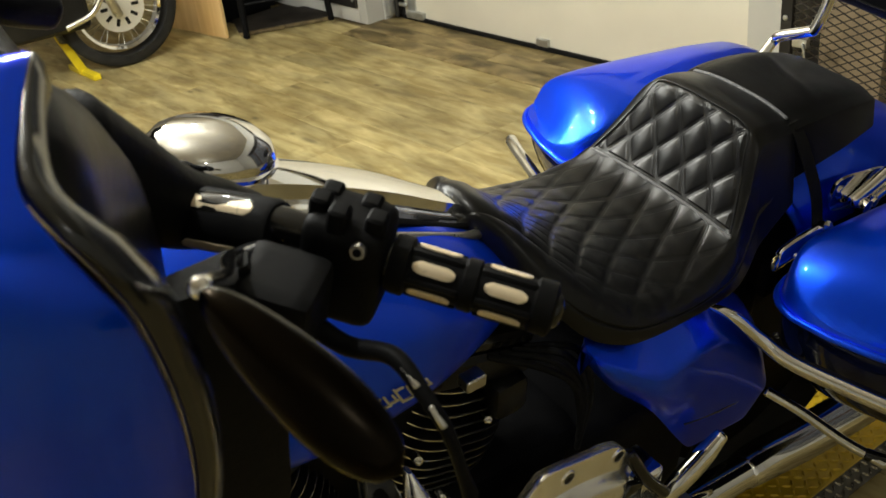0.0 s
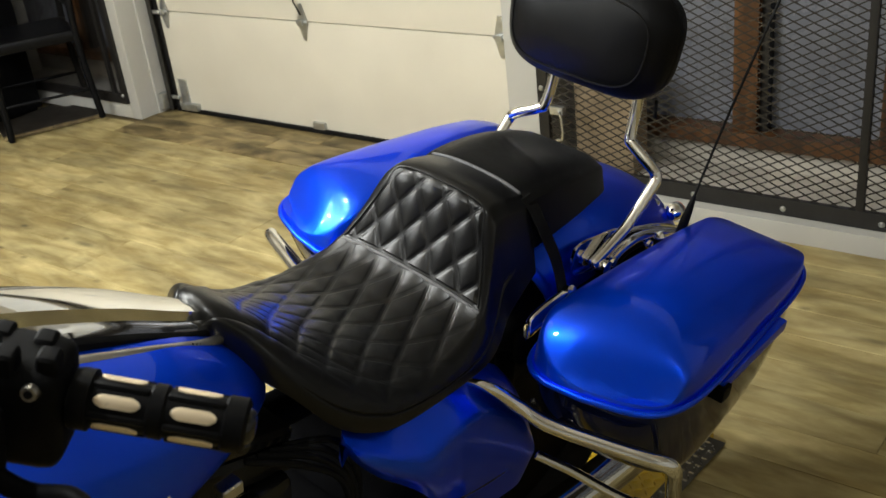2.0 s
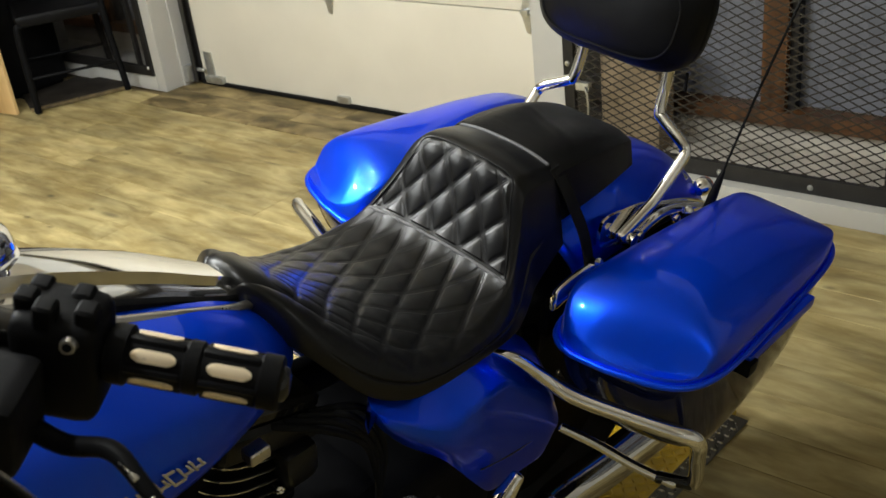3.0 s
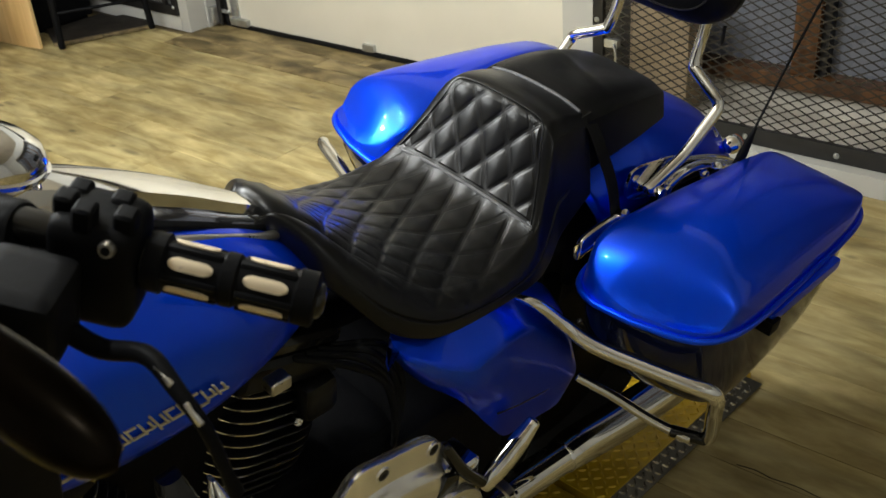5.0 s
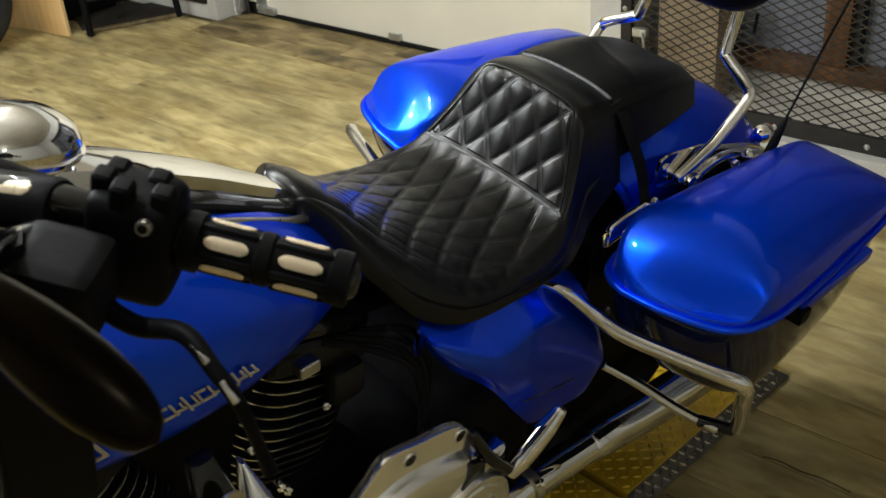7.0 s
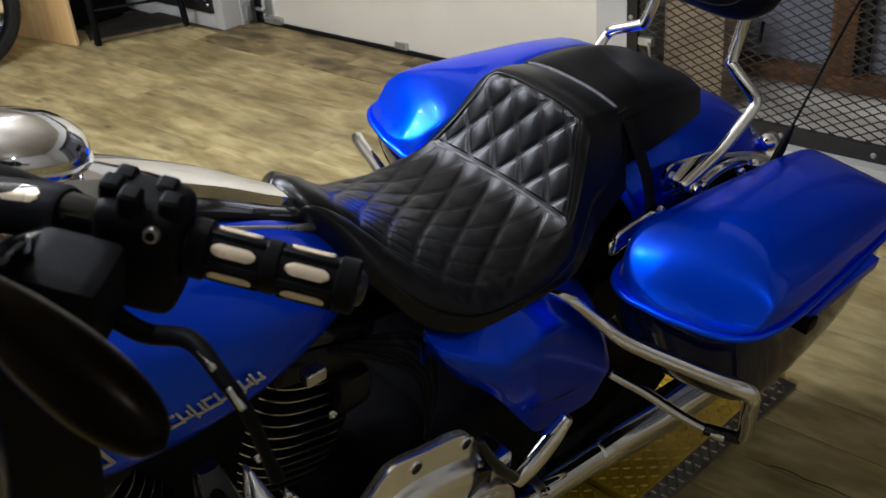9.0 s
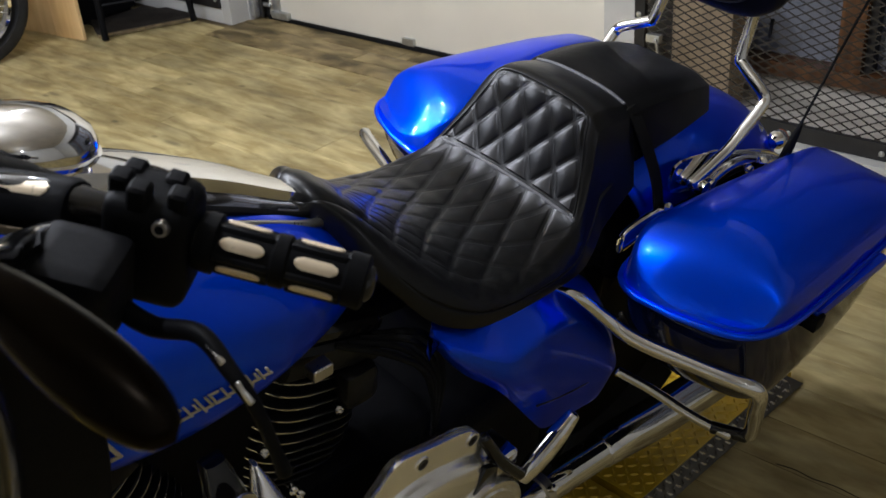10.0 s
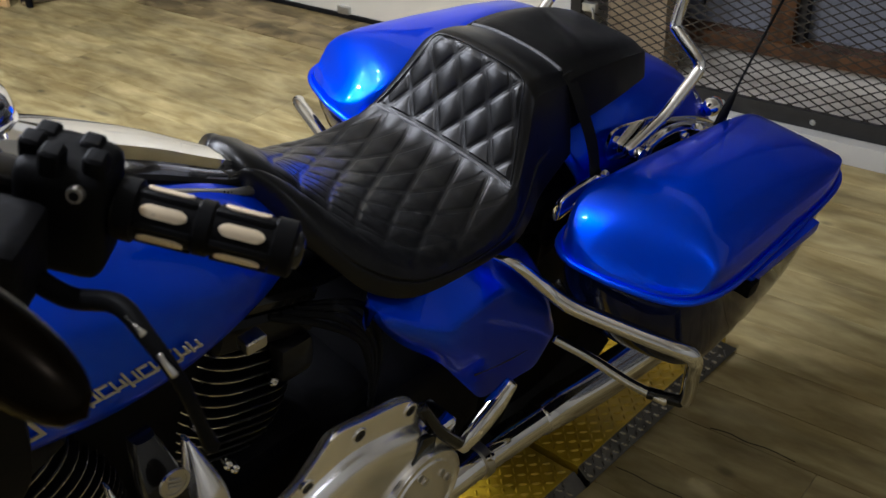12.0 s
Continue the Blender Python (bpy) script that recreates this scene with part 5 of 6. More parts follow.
# primary cover
def primary_cover():
    edge = [(-0.66, 0.40), (-0.62, 0.475), (-0.53, 0.515), (-0.445, 0.552), (-0.408, 0.582), (-0.374, 0.609), (-0.31, 0.597), (-0.242, 0.578), (-0.209, 0.537), (-0.185, 0.480),
            (-0.160, 0.42), (-0.125, 0.345), (-0.15, 0.28), (-0.25, 0.245), (-0.42, 0.25), (-0.58, 0.29), (-0.65, 0.345), (-0.66, 0.40)]
    swell = [(-0.645, 0.40), (-0.60, 0.455), (-0.52, 0.495), (-0.44, 0.533), (-0.40, 0.548), (-0.355, 0.557), (-0.296, 0.549), (-0.238, 0.529), (-0.215, 0.508), (-0.197, 0.465),
             (-0.175, 0.41), (-0.14, 0.345), (-0.162, 0.293), (-0.255, 0.26), (-0.42, 0.265), (-0.57, 0.305), (-0.635, 0.35), (-0.645, 0.40)]

    def ring(keys, k, y):
        loop = curve(keys, 137)[:-1]
        mid = loop.mean(axis=0)
        out = []
        for x, z in loop:
            d = np.array((x, z)) - mid
            L = np.linalg.norm(d)
            p = mid + d * (L - k) / L
            out.append((p[0], y, p[1]))
        return out
    rows = [ring(edge, k, y) for k, y in [(0.004, -0.184), (0.001, -0.187), (0.0, -0.197), (0.0015, -0.2005), (0.005, -0.202)]]
    rows += [ring(swell, k, y) for k, y in [(-0.003, -0.2035), (0.0, -0.2055), (0.004, -0.2125), (0.010, -0.2195), (0.020, -0.2255), (0.035, -0.229), (0.065, -0.231), (0.10, -0.2315)]]
    v, f = grid(np.array(rows))
    pc = put("primary_cover", mesh_of(v, f, CAST, name="primary_cover"), eng, "polished metal primary cover")
    for x, z in ((-0.336, 0.582), (-0.240, 0.560), (-0.425, 0.550), (-0.52, 0.506), (-0.61, 0.458), (-0.172, 0.425), (-0.137, 0.32), (-0.25, 0.2535), (-0.42, 0.2585), (-0.57, 0.2985)):
        lathe([(0.0125, -0.01), (0.0125, 0.002), (0.0115, 0.0032), (0.0092, 0.0032), (0.0086, -0.001), (0, -0.001)], CAST, "bolt", pc, "", axis_to((x, -0.202, z), (0, -1, 0)), 18)
        lathe([(0.0084, 0.0), (0.0084, 0.0022), (0.0035, 0.0024), (0, 0.0)], ENGINE, "bolt_socket", pc, "dark bolt socket", axis_to((x, -0.202, z), (0, -1, 0)), 12)
    # dark square recess beside the clutch cover, drawn as a gloss black block
    bm = box(bmesh.new(), -0.030, 0.030, -0.006, 0.006, -0.022, 0.022, 0.004, 2)
    bm.transform(pose(-0.220, -0.2215, 0.481, 0, 32, 8))
    part("cover_recess", bm, GLOSS, pc, "gloss black inset")
    lathe([(0.086, -0.01), (0.086, 0.010), (0.083, 0.014), (0.077, 0.015), (0.074, 0.011), (0.069, 0.011), (0.066, 0.014), (0.03, 0.016), (0, 0.016)], CAST, "derby_cover", pc, "round polished clutch cover", axis_to((-0.235, -0.228, 0.392), (0.05, -1, 0.05)), 56)
    for t in range(5):
        q = 2 * math.pi * t / 5 + 0.4
        lathe([(0.006, 0), (0.006, 0.004), (0, 0.005)], SATIN, "bolt", pc, "", axis_to((-0.235 + 0.050 * math.cos(q), -0.243, 0.392 + 0.050 * math.sin(q)), (0, -1, 0)), 12)
    return pc


primary_cover()
# small bright bolts, breather and cables about the barrels
for bx, by, bz in ((-0.405, -0.112, 0.660), (-0.392, -0.110, 0.672), (-0.555, -0.165, 0.735), (-0.50, -0.14, 0.60), (-0.49, -0.14, 0.585)):
    lathe([(0.006, -0.012), (0.006, 0.004), (0.003, 0.006), (0, 0.004)], CHROME, "bolt", eng, "bright bolt head", axis_to((bx, by, bz), (-0.3, -1, 0.4)), 12)
bm = box(bmesh.new(), -0.460, -0.430, -0.136, -0.114, 0.758, 0.777, 0.005, 3)
part("coil_cover", bm, SATIN, eng, "small satin metal cover")
bm = box(bmesh.new(), -0.40, -0.345, -0.125, -0.09, 0.655, 0.715, 0.02, 4)
bm.transform(pose(0, 0, 0, 0, 0, 0))
part("throttle_body", bm, ENGINE, eng, "black intake cover")
for k in range(4):
    tube([(-0.40 + 0.02 * k, -0.10, 0.76 - 0.005 * k), (-0.34 + 0.02 * k, -0.135, 0.735), (-0.28 + 0.012 * k, -0.14, 0.67 - 0.01 * k), (-0.25, -0.135, 0.58 - 0.02 * k)], 0.005, RUBBER, "cable", eng, n=36, seg=8)

# frame tubes, exhaust, peg bracket
tube([(-0.95, 0, 0.98), (-0.6, 0, 0.82), (-0.3, 0, 0.70), (0.1, 0, 0.66), (0.3, 0, 0.66)], 0.028, SATINBLACK, "frame_tube", bike, n=40)
for s in (-1, 1):
    tube(mir([(-0.98, 0.03, 0.95), (-0.88, 0.09, 0.55), (-0.82, 0.12, 0.24), (-0.60, 0.13, 0.17), (-0.1, 0.13, 0.17), (0.10, 0.12, 0.26), (0.12, 0.11, 0.62)], s), 0.018, SATINBLACK, "frame_tube", bike, n=60)
exh = new("exhaust")
exh.parent = bike
exh["label"] = "chrome exhaust pipe and muffler"
tube([(-0.36, -0.165, 0.295), (-0.18, -0.185, 0.275), (-0.05, -0.195, 0.285), (0.10, -0.20, 0.275), (0.13, -0.20, 0.272)], 0.030, CHROME, "head_pipe", exh, "chrome pipe", n=50, seg=22)
tube([(0.11, -0.20, 0.274), (0.16, -0.20, 0.268), (0.32, -0.20, 0.235), (0.60, -0.20, 0.20), (0.78, -0.20, 0.185)], 0.034, CHROME, "muffler", exh, "chrome muffler", n=50, seg=26, radii=[0.033, 0.037, 0.040, 0.040, 0.036])
lathe([(0.031, -0.010), (0.0345, -0.008), (0.0345, 0.008), (0.031, 0.010)], SATIN, "clamp", exh, "", axis_to((-0.045, -0.195, 0.285), (1, 0, 0)), 24)
lathe([(0.0, 0.012), (0.006, 0.011), (0.008, 0.0)], CHROME, "clamp_bolt", exh, "", axis_to((-0.045, -0.218, 0.312), (0, -0.6, 0.8)), 12)
fp = new("passenger_footrest")
fp.parent = bike
fp["label"] = "chrome passenger footrest folded up"
tube([(-0.153, -0.235, 0.440), (-0.128, -0.239, 0.466), (-0.098, -0.243, 0.496), (-0.068, -0.246, 0.528)], 0.016, CHROME, "footpad", fp, "rounded chrome pad", n=30, seg=16, radii=[0.012, 0.016, 0.0165, 0.0155, 0.011])
for t in np.linspace(0.08, 0.95, 10):
    tube([(-0.150 + 0.085 * t + 0.013, -0.228 - 0.010 * t, 0.445 + 0.085 * t - 0.017), (-0.150 + 0.085 * t + 0.020, -0.226 - 0.010 * t, 0.445 + 0.085 * t - 0.026)], 0.003, RUBBER, "rubber_stud", fp, n=16, seg=6)
bm = box(bmesh.new(), -0.215, -0.155, -0.225, -0.165, 0.44, 0.50, 0.012, 3)
part("mount", bm, CHROME, fp, "chrome footrest mount")
tube([(-0.215, -0.20, 0.545), (-0.195, -0.222, 0.50), (-0.16, -0.235, 0.455)], 0.010, GLOSS, "link", fp, n=20, seg=10)


# wheels of the blue machine
def road_wheel(x, zc, R_, hw):
    w = new("wheel")
    w.parent = bike
    a = np.linspace(0, 2 * np.pi, 56, endpoint=False)
    prof = [(R_ - 0.11 + 0.11 * (1 - abs(q) ** 3) ** 0.5, q * hw) for q in np.linspace(-0.97, 0.97, 13)]
    P = np.array([[(x + rr * c, yy, zc + rr * s) for rr, yy in prof] for c, s in zip(np.cos(a), np.sin(a))])
    v, f = grid(np.vstack([P, P[:1]]), closed=True, caps=False)
    put("tyre", mesh_of(v, f, TYRE, name="tyre"), w, "black tyre")
    lathe([(0, -0.05), (0.10, -0.045), (R_ - 0.10, -0.03), (R_ - 0.10, 0.03), (0.10, 0.045), (0, 0.05)], SATINBLACK, "rim", w, "black cast rim", axis_to((x, 0, zc), (0, 1, 0)), 40)


road_wheel(0.335, 0.283, 0.342, 0.085)
road_wheel(-1.20, 0.283, 0.342, 0.062)
for s in (-1, 1):
    tube(mir([(-1.20, 0.11, 0.283), (-0.99, 0.11, 1.03)], s), 0.026, CHROME, "fork_leg", bike, "chrome fork leg", n=24)

# ---- handlebar, grips, levers ----
hb = new("handlebar")
hb.parent = bike
hb["label"] = "black handlebar with studded grips"
GA, GB = Vector((-0.7065, -0.350, 1.2217)), Vector((-0.6365, -0.435, 1.2037))


def handle(s):
    def q(p):
        return Vector((p[0], s * -p[1], p[2]))
    a, b = q(GA), q(GB)
    d = (b - a).normalized()
    tube([tuple(q((-0.86, -0.02, 1.16))), tuple(q((-0.855, -0.10, 1.17))), tuple(q((-0.82, -0.20, 1.225))), tuple(q((-0.775, -0.28, 1.248))), tuple(a), tuple(b)], 0.0127, GLOSS, "bar", hb, "black handlebar tube", n=60)
    g = new("grip")
    g.parent = hb
    m = axis_to(a, d)
    L = (b - a).length
    prof = [(0.0, -0.002), (0.0195, -0.002), (0.0205, 0.002), (0.0205, 0.010), (0.0165, 0.012)]
    prof += [(0.0165, 0.047), (0.0183, 0.049), (0.0183, 0.057), (0.0165, 0.059), (0.0165, L - 0.016), (0.0188, L - 0.014), (0.0188, L - 0.002), (0.016, L), (0, L)]
    lathe(prof, SATINBLACK, "sleeve", g, "black grip sleeve", m, 30)
    for row in range(5):
        t = radians(row * 72 + 133)
        for z0, z1 in ((0.014, 0.043), (0.063, 0.092)):
            P = []
            for zz, w in ((z0, 0.0014), (z0 + 0.002, 0.0032), (z0 + 0.005, 0.0044), (z1 - 0.005, 0.0044), (z1 - 0.002, 0.0032), (z1, 0.0014)):
                P.append([Vector((rr * math.cos(t + u / 0.017), rr * math.sin(t + u / 0.017), zz)) for u, rr in ((-w, 0.0160), (-w, 0.0174), (-w * 0.4, 0.0182), (w * 0.4, 0.0182), (w, 0.0174), (w, 0.0160))])
            v, f = grid(np.array([[tuple(m @ p) for p in r_] for r_ in P]))
            put("inlay", mesh_of(v, f, INLAY, name="inlay"), g, "polished grip inlay, the floor's pale reflection in its colour")
        for z0, z1 in ((0.012, 0.046), (0.060, L - 0.016)):
            t2 = t + radians(36)
            p0, p1 = (m @ Vector((0.0165 * math.cos(t2), 0.0165 * math.sin(t2), z)) for z in (z0, z1))
            tube([tuple(p0), tuple(p1)], 0.0028, SATINBLACK, "rib", g, n=16, seg=6)
    # switch housing
    side = d.cross(Vector((0, 0, 1))).normalized() * (-s)
    up_ = Vector((0, 0, 1)) - d * d.z
    up_.normalize()
    hm = Matrix.Translation(a - d * 0.030) @ Matrix((side, d, up_)).transposed().to_4x4()
    hs = new("switch_housing")
    hs.parent = hb
    bm = box(bmesh.new(), -0.026, 0.026, -0.032, 0.026, -0.050, 0.034, 0.020, 5)
    bm.transform(hm)
    part("shell", bm, SATINBLACK, hs, "black switch housing")
    for ux, uy in ((-0.016, -0.022), (0.004, -0.024), (0.016, -0.008), (-0.014, 0.006), (0.010, 0.016)):
        bm = box(bmesh.new(), ux - 0.008, ux + 0.008, uy - 0.007, uy + 0.007, 0.026, 0.041 + 0.3 * ux, 0.0055, 3)
        bm.transform(hm)
        part("switch", bm, SATINBLACK, hs)
    # perch and lever, ahead of the grip
    fw = Vector((-1, 0, -0.15))
    bm = box(bmesh.new(), -0.020, 0.020, -0.018, 0.018, -0.016, 0.016, 0.006, 3)
    bm.transform(Matrix.Translation(a - d * 0.030 + fw * 0.040) @ hm.to_3x3().to_4x4())
    part("perch", bm, SATINBLACK, hs, "black lever perch")
    # added black block where something dark hides the tank
    bm = box(bmesh.new(), -0.030, 0.026, -0.028, 0.028, -0.030, 0.030, 0.014, 4)
    bm.transform(Matrix.Translation(q((-0.793, -0.345, 1.222))) @ hm.to_3x3().to_4x4())
    part("filler_block", bm, SATINBLACK, hs, "black block added by the perch, covering the tank")
    rp = a - d * 0.020 + side * 0.027 + up_ * 0.024
    lathe([(0.0030, 0.002), (0.0030, 0.0032), (0.0048, 0.0032), (0.0056, 0.001), (0.0056, -0.01)], SATIN, "pivot_screw", hs, "bright lever pivot screw", axis_to(rp, side * 1.0 + up_ * 0.25), 22)
    lathe([(0.0031, 0.0), (0.0031, 0.0036), (0.0, 0.0038)], SATINBLACK, "screw_socket", hs, "", axis_to(rp, side * 1.0 + up_ * 0.25), 14)
    lv = [tuple(q(p)) for p in ((-0.776, -0.340, 1.205), (-0.7626, -0.375, 1.196), (-0.7493, -0.410, 1.2064), (-0.748, -0.440, 1.1983), (-0.7445, -0.462, 1.1797), (-0.7394, -0.472, 1.1465), (-0.736, -0.476, 1.128))]
    tube(lv, 0.0055, SATINBLACK, "lever", hb, "black control lever", n=50, seg=12, radii=[0.0075, 0.0070, 0.0064, 0.0054, 0.0046, 0.0042, 0.0055])
    for k in (2.35, 3.35):
        i0 = int(k)
        f0, f1 = k - i0, min(1.0, k - i0 + 0.50)
        p0, p1 = (Vector(lv[i0]).lerp(Vector(lv[i0 + 1]), f) for f in (f0, f1))
        tube([tuple(p0 + up_ * 0.0035 + side * 0.003), tuple(p1 + up_ * 0.0035 + side * 0.003)], 0.0026, SATIN, "ferrule", hb, "pale metal ferrule on the lever", n=16, seg=10)
    # inner clamp with a pale inlay
    c0, c1 = q((-0.80, -0.235, 1.232)), q((-0.765, -0.295, 1.240))
    mm = axis_to(c0, c1 - c0)
    LL = (c1 - c0).length
    cl = lathe([(0, -0.004), (0.020, -0.004), (0.022, 0.0), (0.022, LL), (0.020, LL + 0.004), (0, LL + 0.004)], SATINBLACK, "clamp", hb, "black bar clamp", mm, 26)
    for t in (radians(200), radians(110), radians(290), radians(20)):
        P = [[tuple(mm @ Vector((rr * math.cos(t + u / 0.022), rr * math.sin(t + u / 0.022), zz))) for u, rr in ((-w, 0.0205), (-w, 0.0226), (-w * 0.5, 0.0234), (0, 0.0236), (w * 0.5, 0.0234), (w, 0.0226), (w, 0.0205))] for zz, w in ((LL * 0.12, 0.002), (LL * 0.18, 0.0055), (LL * 0.82, 0.0055), (LL * 0.88, 0.002))]
        v, f = grid(np.array(P))
        put("inlay", mesh_of(v, f, INLAY, name="inlay"), cl, "metal inlay, the floor's pale reflection in its colour")


for s in (-1, 1):
    handle(s)
tube([(-0.865, -0.06, 1.155), (-0.865, 0.06, 1.155)], 0.026, CHROME, "riser_clamp", hb, "chrome riser clamp", n=24)


# mirrors, long teardrop shells
def mirror(s):
    mm_ = new("mirror")
    mm_.parent = bike
    mm_["label"] = "long teardrop mirror with a dark shell"
    ax = Vector((0.040, s * 0.088, -0.062)).normalized()
    c = Vector((-0.862, s * 0.506, 1.331)) + ax * 0.0
    up = Vector((0.55, 0.0, 0.32))
    up = (up - ax * up.dot(ax)).normalized()
    nr = ax.cross(up)
    P = []
    for t in np.linspace(-1, 1, 26):
        w = 0.0185 * math.sqrt(max(0.0, 1 - t * t)) * (1 + 0.25 * t)
        th = 0.013 * math.sqrt(max(0.0, 1 - t * t)) + 0.0004
        ring = []
        for a_ in np.linspace(0, 2 * np.pi, 26, endpoint=False):
            ring.append(tuple(c + ax * (t * 0.060) + up * (w * math.cos(a_)) + nr * (th * math.sin(a_))))
        P.append(ring)
    v, f = grid(np.array(P))
    put("shell", mesh_of(v, f, SHELL, name="shell"), mm_, "dark mirror shell")
    tube([tuple(c - ax * 0.06), (-0.845, s * 0.40, 1.31), (-0.815, s * 0.335, 1.265), (-0.785, s * 0.31, 1.245)], 0.0055, CHROME, "stalk", mm_, "chrome mirror stalk", n=30, seg=10)


for s in (-1, 1):
    mirror(s)


# handlebar fairing: an outer blue shell with a black inner panel
def fairing():
    fr = new("fairing")
    fr.parent = bike
    fr["label"] = "blue fairing with a black inner panel"
    # rear edge of the left side, from the top corner down
    EDGE = curve([(-0.904, -0.360, 1.438), (-0.922, -0.392, 1.428), (-0.936, -0.424, 1.416), (-0.932, -0.444, 1.400), (-0.923, -0.452, 1.379), (-0.912, -0.455, 1.351),
                  (-0.902, -0.450, 1.299), (-0.896, -0.440, 1.250), (-0.894, -0.430, 1.197), (-0.897, -0.412, 1.130), (-0.91, -0.38, 1.06), (-0.94, -0.33, 1.00)], 40)
    US = np.linspace(-1, 1, 41)
    outer = [[(x - 0.34 * (1 - abs(u) ** 2.4) ** 0.8, -y * u, z - 0.03 * (1 - abs(u) ** 2)) for u in US] for x, y, z in EDGE]
    v, f = grid(np.array(outer), closed=False)
    ob = put("outer_shell", mesh_of(v, f, BLUE, name="outer_shell"), fr, "glossy blue outer shell")
    so = ob.modifiers.new("thick", "SOLIDIFY")
    so.thickness, so.offset = 0.006, 0.0
    inner = []
    for i, (x, y, z) in enumerate(EDGE):
        g = min(1.0, 0.25 + 0.75 * i / 12)
        half = [(x + dx * g, y + dy * g, z + dz) for dx, dy, dz in ((0.004, 0.003, 0.002), (0.014, 0.006, 0.0), (0.024, 0.016, -0.008), (0.032, 0.034, -0.022), (0.032, 0.052, -0.038), (0.020, 0.085, -0.060), (-0.02, 0.14, -0.085))]
        half.append((x - 0.05, -0.10, z - 0.11))
        inner.append(half + [(p[0], -p[1], p[2]) for p in half[::-1]])
    v, f = grid(np.array(inner), closed=False)
    ob = put("inner_panel", mesh_of(v, f, TRIM, name="inner_panel"), fr, "black plastic inner panel")
    so = ob.modifiers.new("thick", "SOLIDIFY")
    so.thickness = 0.006
    # smoked screen above the top edge
    scr = [[(-0.906 - 0.10 * k - 0.33 * (1 - abs(u) ** 2.4) ** 0.8, -0.348 * u * (1 - 0.12 * k), 1.432 + 0.08 * k) for u in US] for k in np.linspace(0, 1, 8)]
    v, f = grid(np.array(scr), closed=False)
    ob = put("windscreen", mesh_of(v, f, PLASTIC, name="windscreen"), fr, "dark smoked windscreen")
    so = ob.modifiers.new("thick", "SOLIDIFY")
    so.thickness = 0.004
    for s in (-1, 1):
        # added black panel, keeps the area beside the tank's front dark
        K = []
        for z, xa, xb, y in curve([(1.26, -0.90, -0.800, 0.335), (1.18, -0.905, -0.785, 0.335), (1.08, -0.91, -0.782, 0.325), (0.98, -0.915, -0.785, 0.31), (0.93, -0.91, -0.83, 0.295)], 20):
            K.append([(xa, s * (y - 0.012), z), (xa, s * y, z), ((xa + xb) / 2, s * (y + 0.012), z), (xb - 0.006, s * (y + 0.004), z), (xb, s * (y - 0.008), z), (xb - 0.01, s * (y - 0.016), z)])
        v, f = grid(np.array(K))
        put("dark_fill_panel", mesh_of(v, f, SATINBLACK, name="dark_fill_panel"), fr, "added black panel filling the dark area by the tank")
    # dash body in front of the rider
    st = curve([(-0.40, -0.935, 0.015, 1.37, 0.03), (-0.38, -0.925, 0.030, 1.355, 0.062), (-0.33, -0.915, 0.045, 1.318, 0.095), (-0.25, -0.890, 0.062, 1.228, 0.102), (-0.12, -0.872, 0.072, 1.165, 0.092), (0, -0.868, 0.072, 1.15, 0.088),
                (0.12, -0.872, 0.072, 1.165, 0.092), (0.25, -0.890, 0.062, 1.228, 0.102), (0.33, -0.915, 0.045, 1.318, 0.095), (0.38, -0.925, 0.030, 1.355, 0.062), (0.40, -0.935, 0.015, 1.37, 0.03)], 60)
    D = []
    for y, xc, rx, zc, rz in st:
        u, w = ring_of(xc, zc, rx, rz, 32, 2.8)
        D.append(np.stack([u, np.full(32, y), w], 1))
    v, f = grid(np.array(D))
    put("dash", mesh_of(v, f, PLASTIC, name="dash"), fr, "black plastic dash body")


fairing()
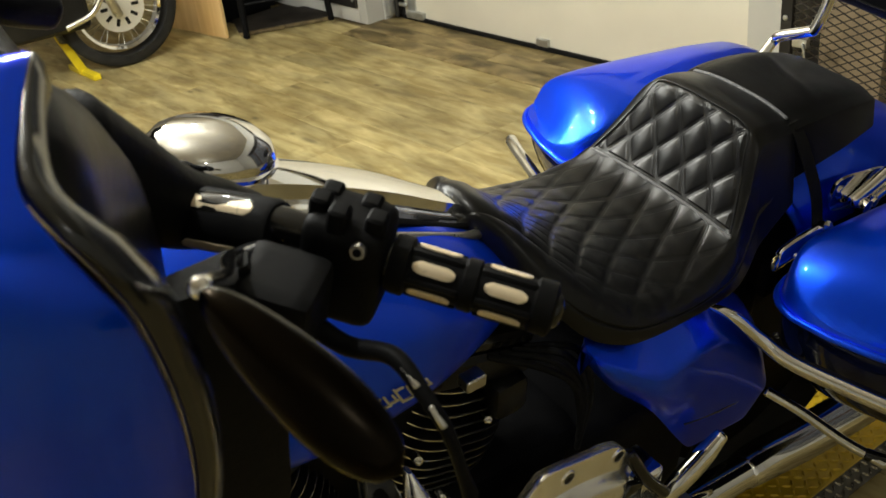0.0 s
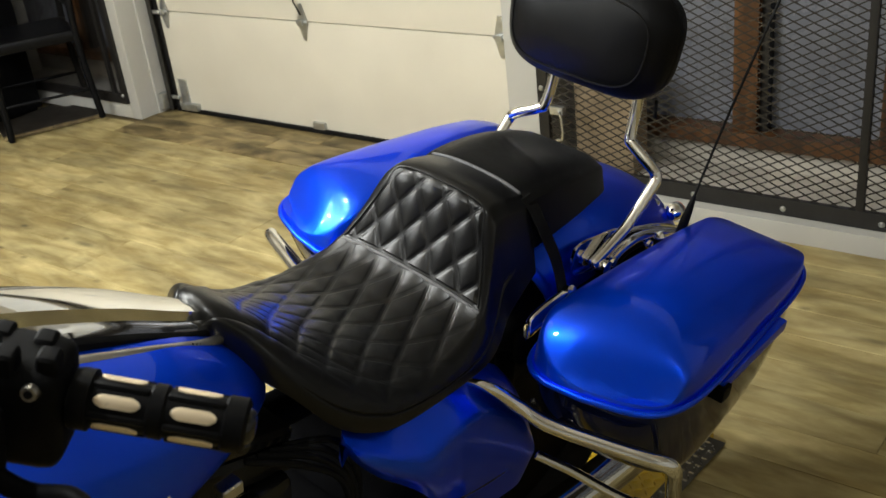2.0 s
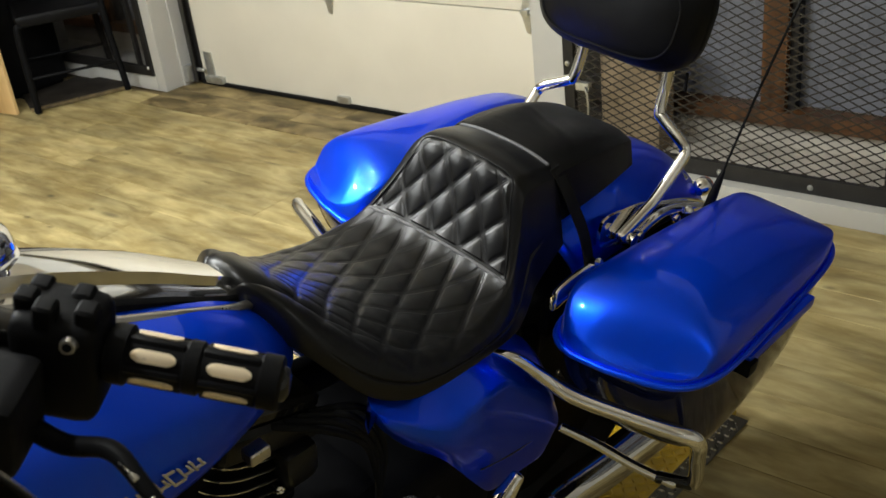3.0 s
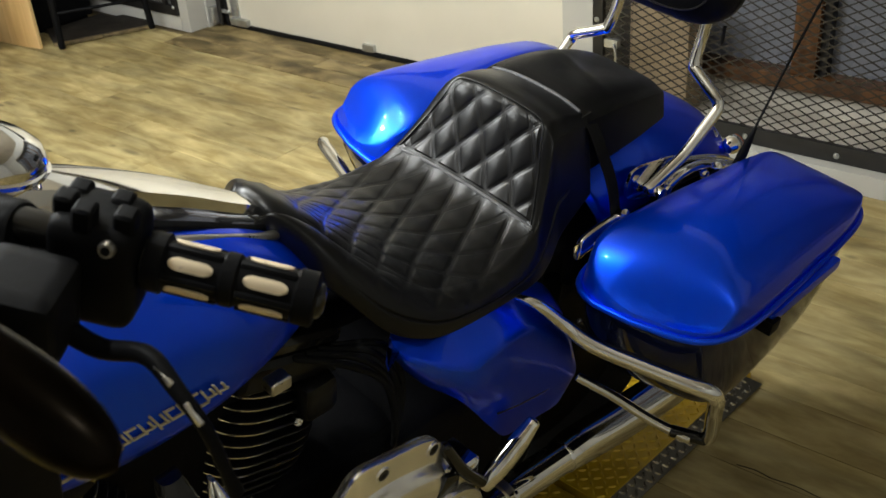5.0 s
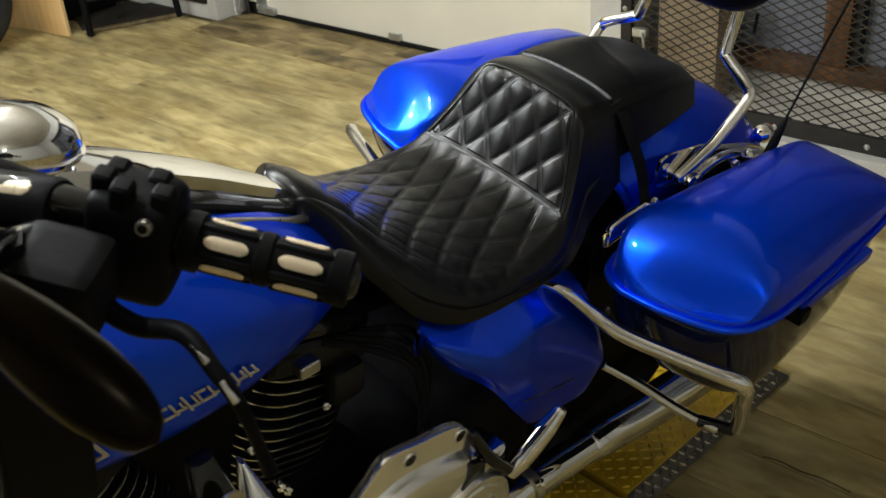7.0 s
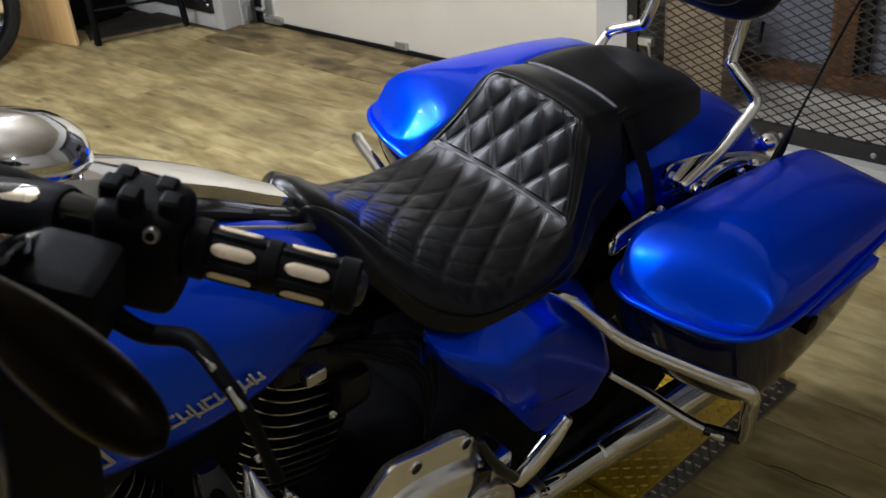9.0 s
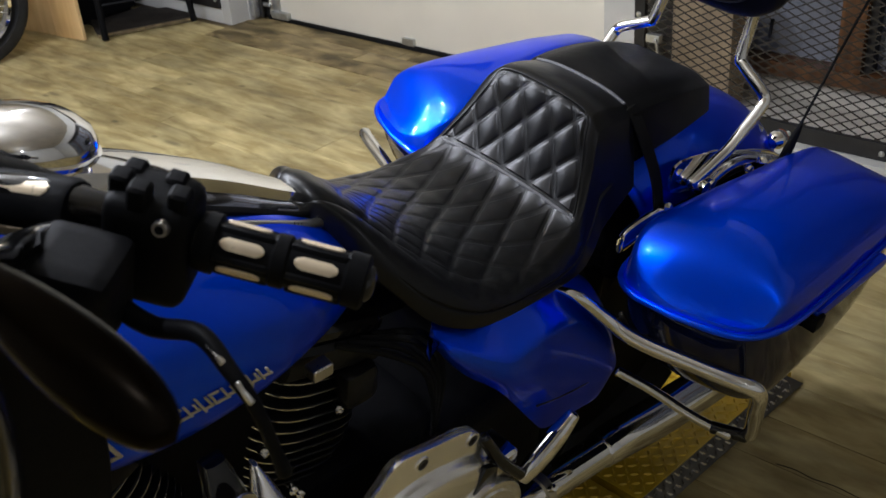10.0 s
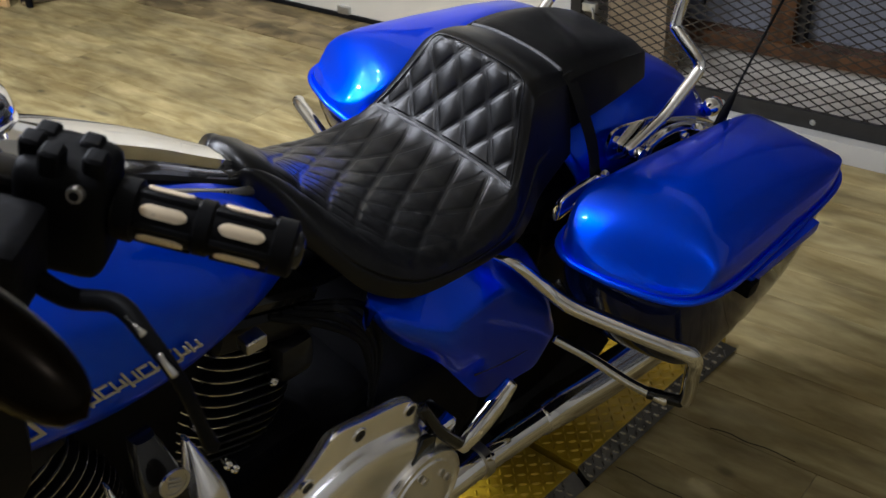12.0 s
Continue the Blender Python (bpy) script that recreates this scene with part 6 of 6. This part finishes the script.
# black cowl over the handlebar clamps, between the dash and the grips
for s in (-1, 1):
    tube(mir([(-0.875, 0.245, 1.325), (-0.842, 0.232, 1.280), (-0.808, 0.225, 1.238), (-0.772, 0.218, 1.212), (-0.742, 0.212, 1.194)], s), 0.03, SATINBLACK, "bar_cowl", hb, "black cowl over the handlebar clamp", n=36, seg=18, radii=[0.034, 0.033, 0.030, 0.026, 0.018])
# side stand
tube([(-0.42, -0.15, 0.20), (-0.38, -0.26, 0.13), (-0.355, -0.36, -0.008)], 0.012, SATINBLACK, "side_stand", bike, "black side stand", n=24)

# ---- floor boards, laid parallel to the end wall ----
BW = 0.142
rng = random.Random(5)
plank_mesh = {}


def board(length):
    key = round(length, 2)
    if key not in plank_mesh:
        bm = box(bmesh.new(), 0.0006, BW - 0.0006, 0.0006, key - 0.0006, -0.012, 0.0, 0.0008, 1)
        me = bpy.data.meshes.new("plank")
        bm.to_mesh(me)
        bm.free()
        me.materials.append(FLOORWOOD)
        plank_mesh[key] = me
    return plank_mesh[key]


x = 2.963 - BW
while x > -3.1:
    y = -2.8 + rng.choice([-1.2, -0.8, -0.4, 0.0])
    while y < 7.2:
        L = rng.choice([1.2, 1.6, 2.0, 2.4])
        a, b = max(y, -2.79), min(y + L, 7.19)
        if b - a > 0.1:
            ob = new("plank", board(b - a))
            ob.parent = floor
            ob.location = (x, a, rng.uniform(-0.0006, 0.0006))
        y += L
    x -= BW
# short boards beside the doorway, up to the walls
for ya, yb in ((-2.79, 0.2), (0.2, DOOR_A - 0.022), (DOOR_B + 0.012, 5.8), (5.8, 7.19)):
    for xx in (2.963,):
        ob = new("plank", board(yb - ya))
        ob.parent = floor
        ob.location = (xx, ya, 0)

# long splits in the old boards
for pts, r_ in (([(1.690, 0.640), (1.697, 0.600), (1.693, 0.560), (1.699, 0.510), (1.694, 0.450)], 0.0016), ([(1.464, 0.746), (1.466, 0.70), (1.462, 0.66), (1.465, 0.58)], 0.0012), ([(1.985, 0.655), (1.982, 0.557), (1.986, 0.438), (1.983, 0.30)], 0.0009)):
    tube([(px, py, 0.0005 - r_) for px, py in pts], r_, SATINBLACK, "crack", floor, "dark split in a board", n=40, seg=6)
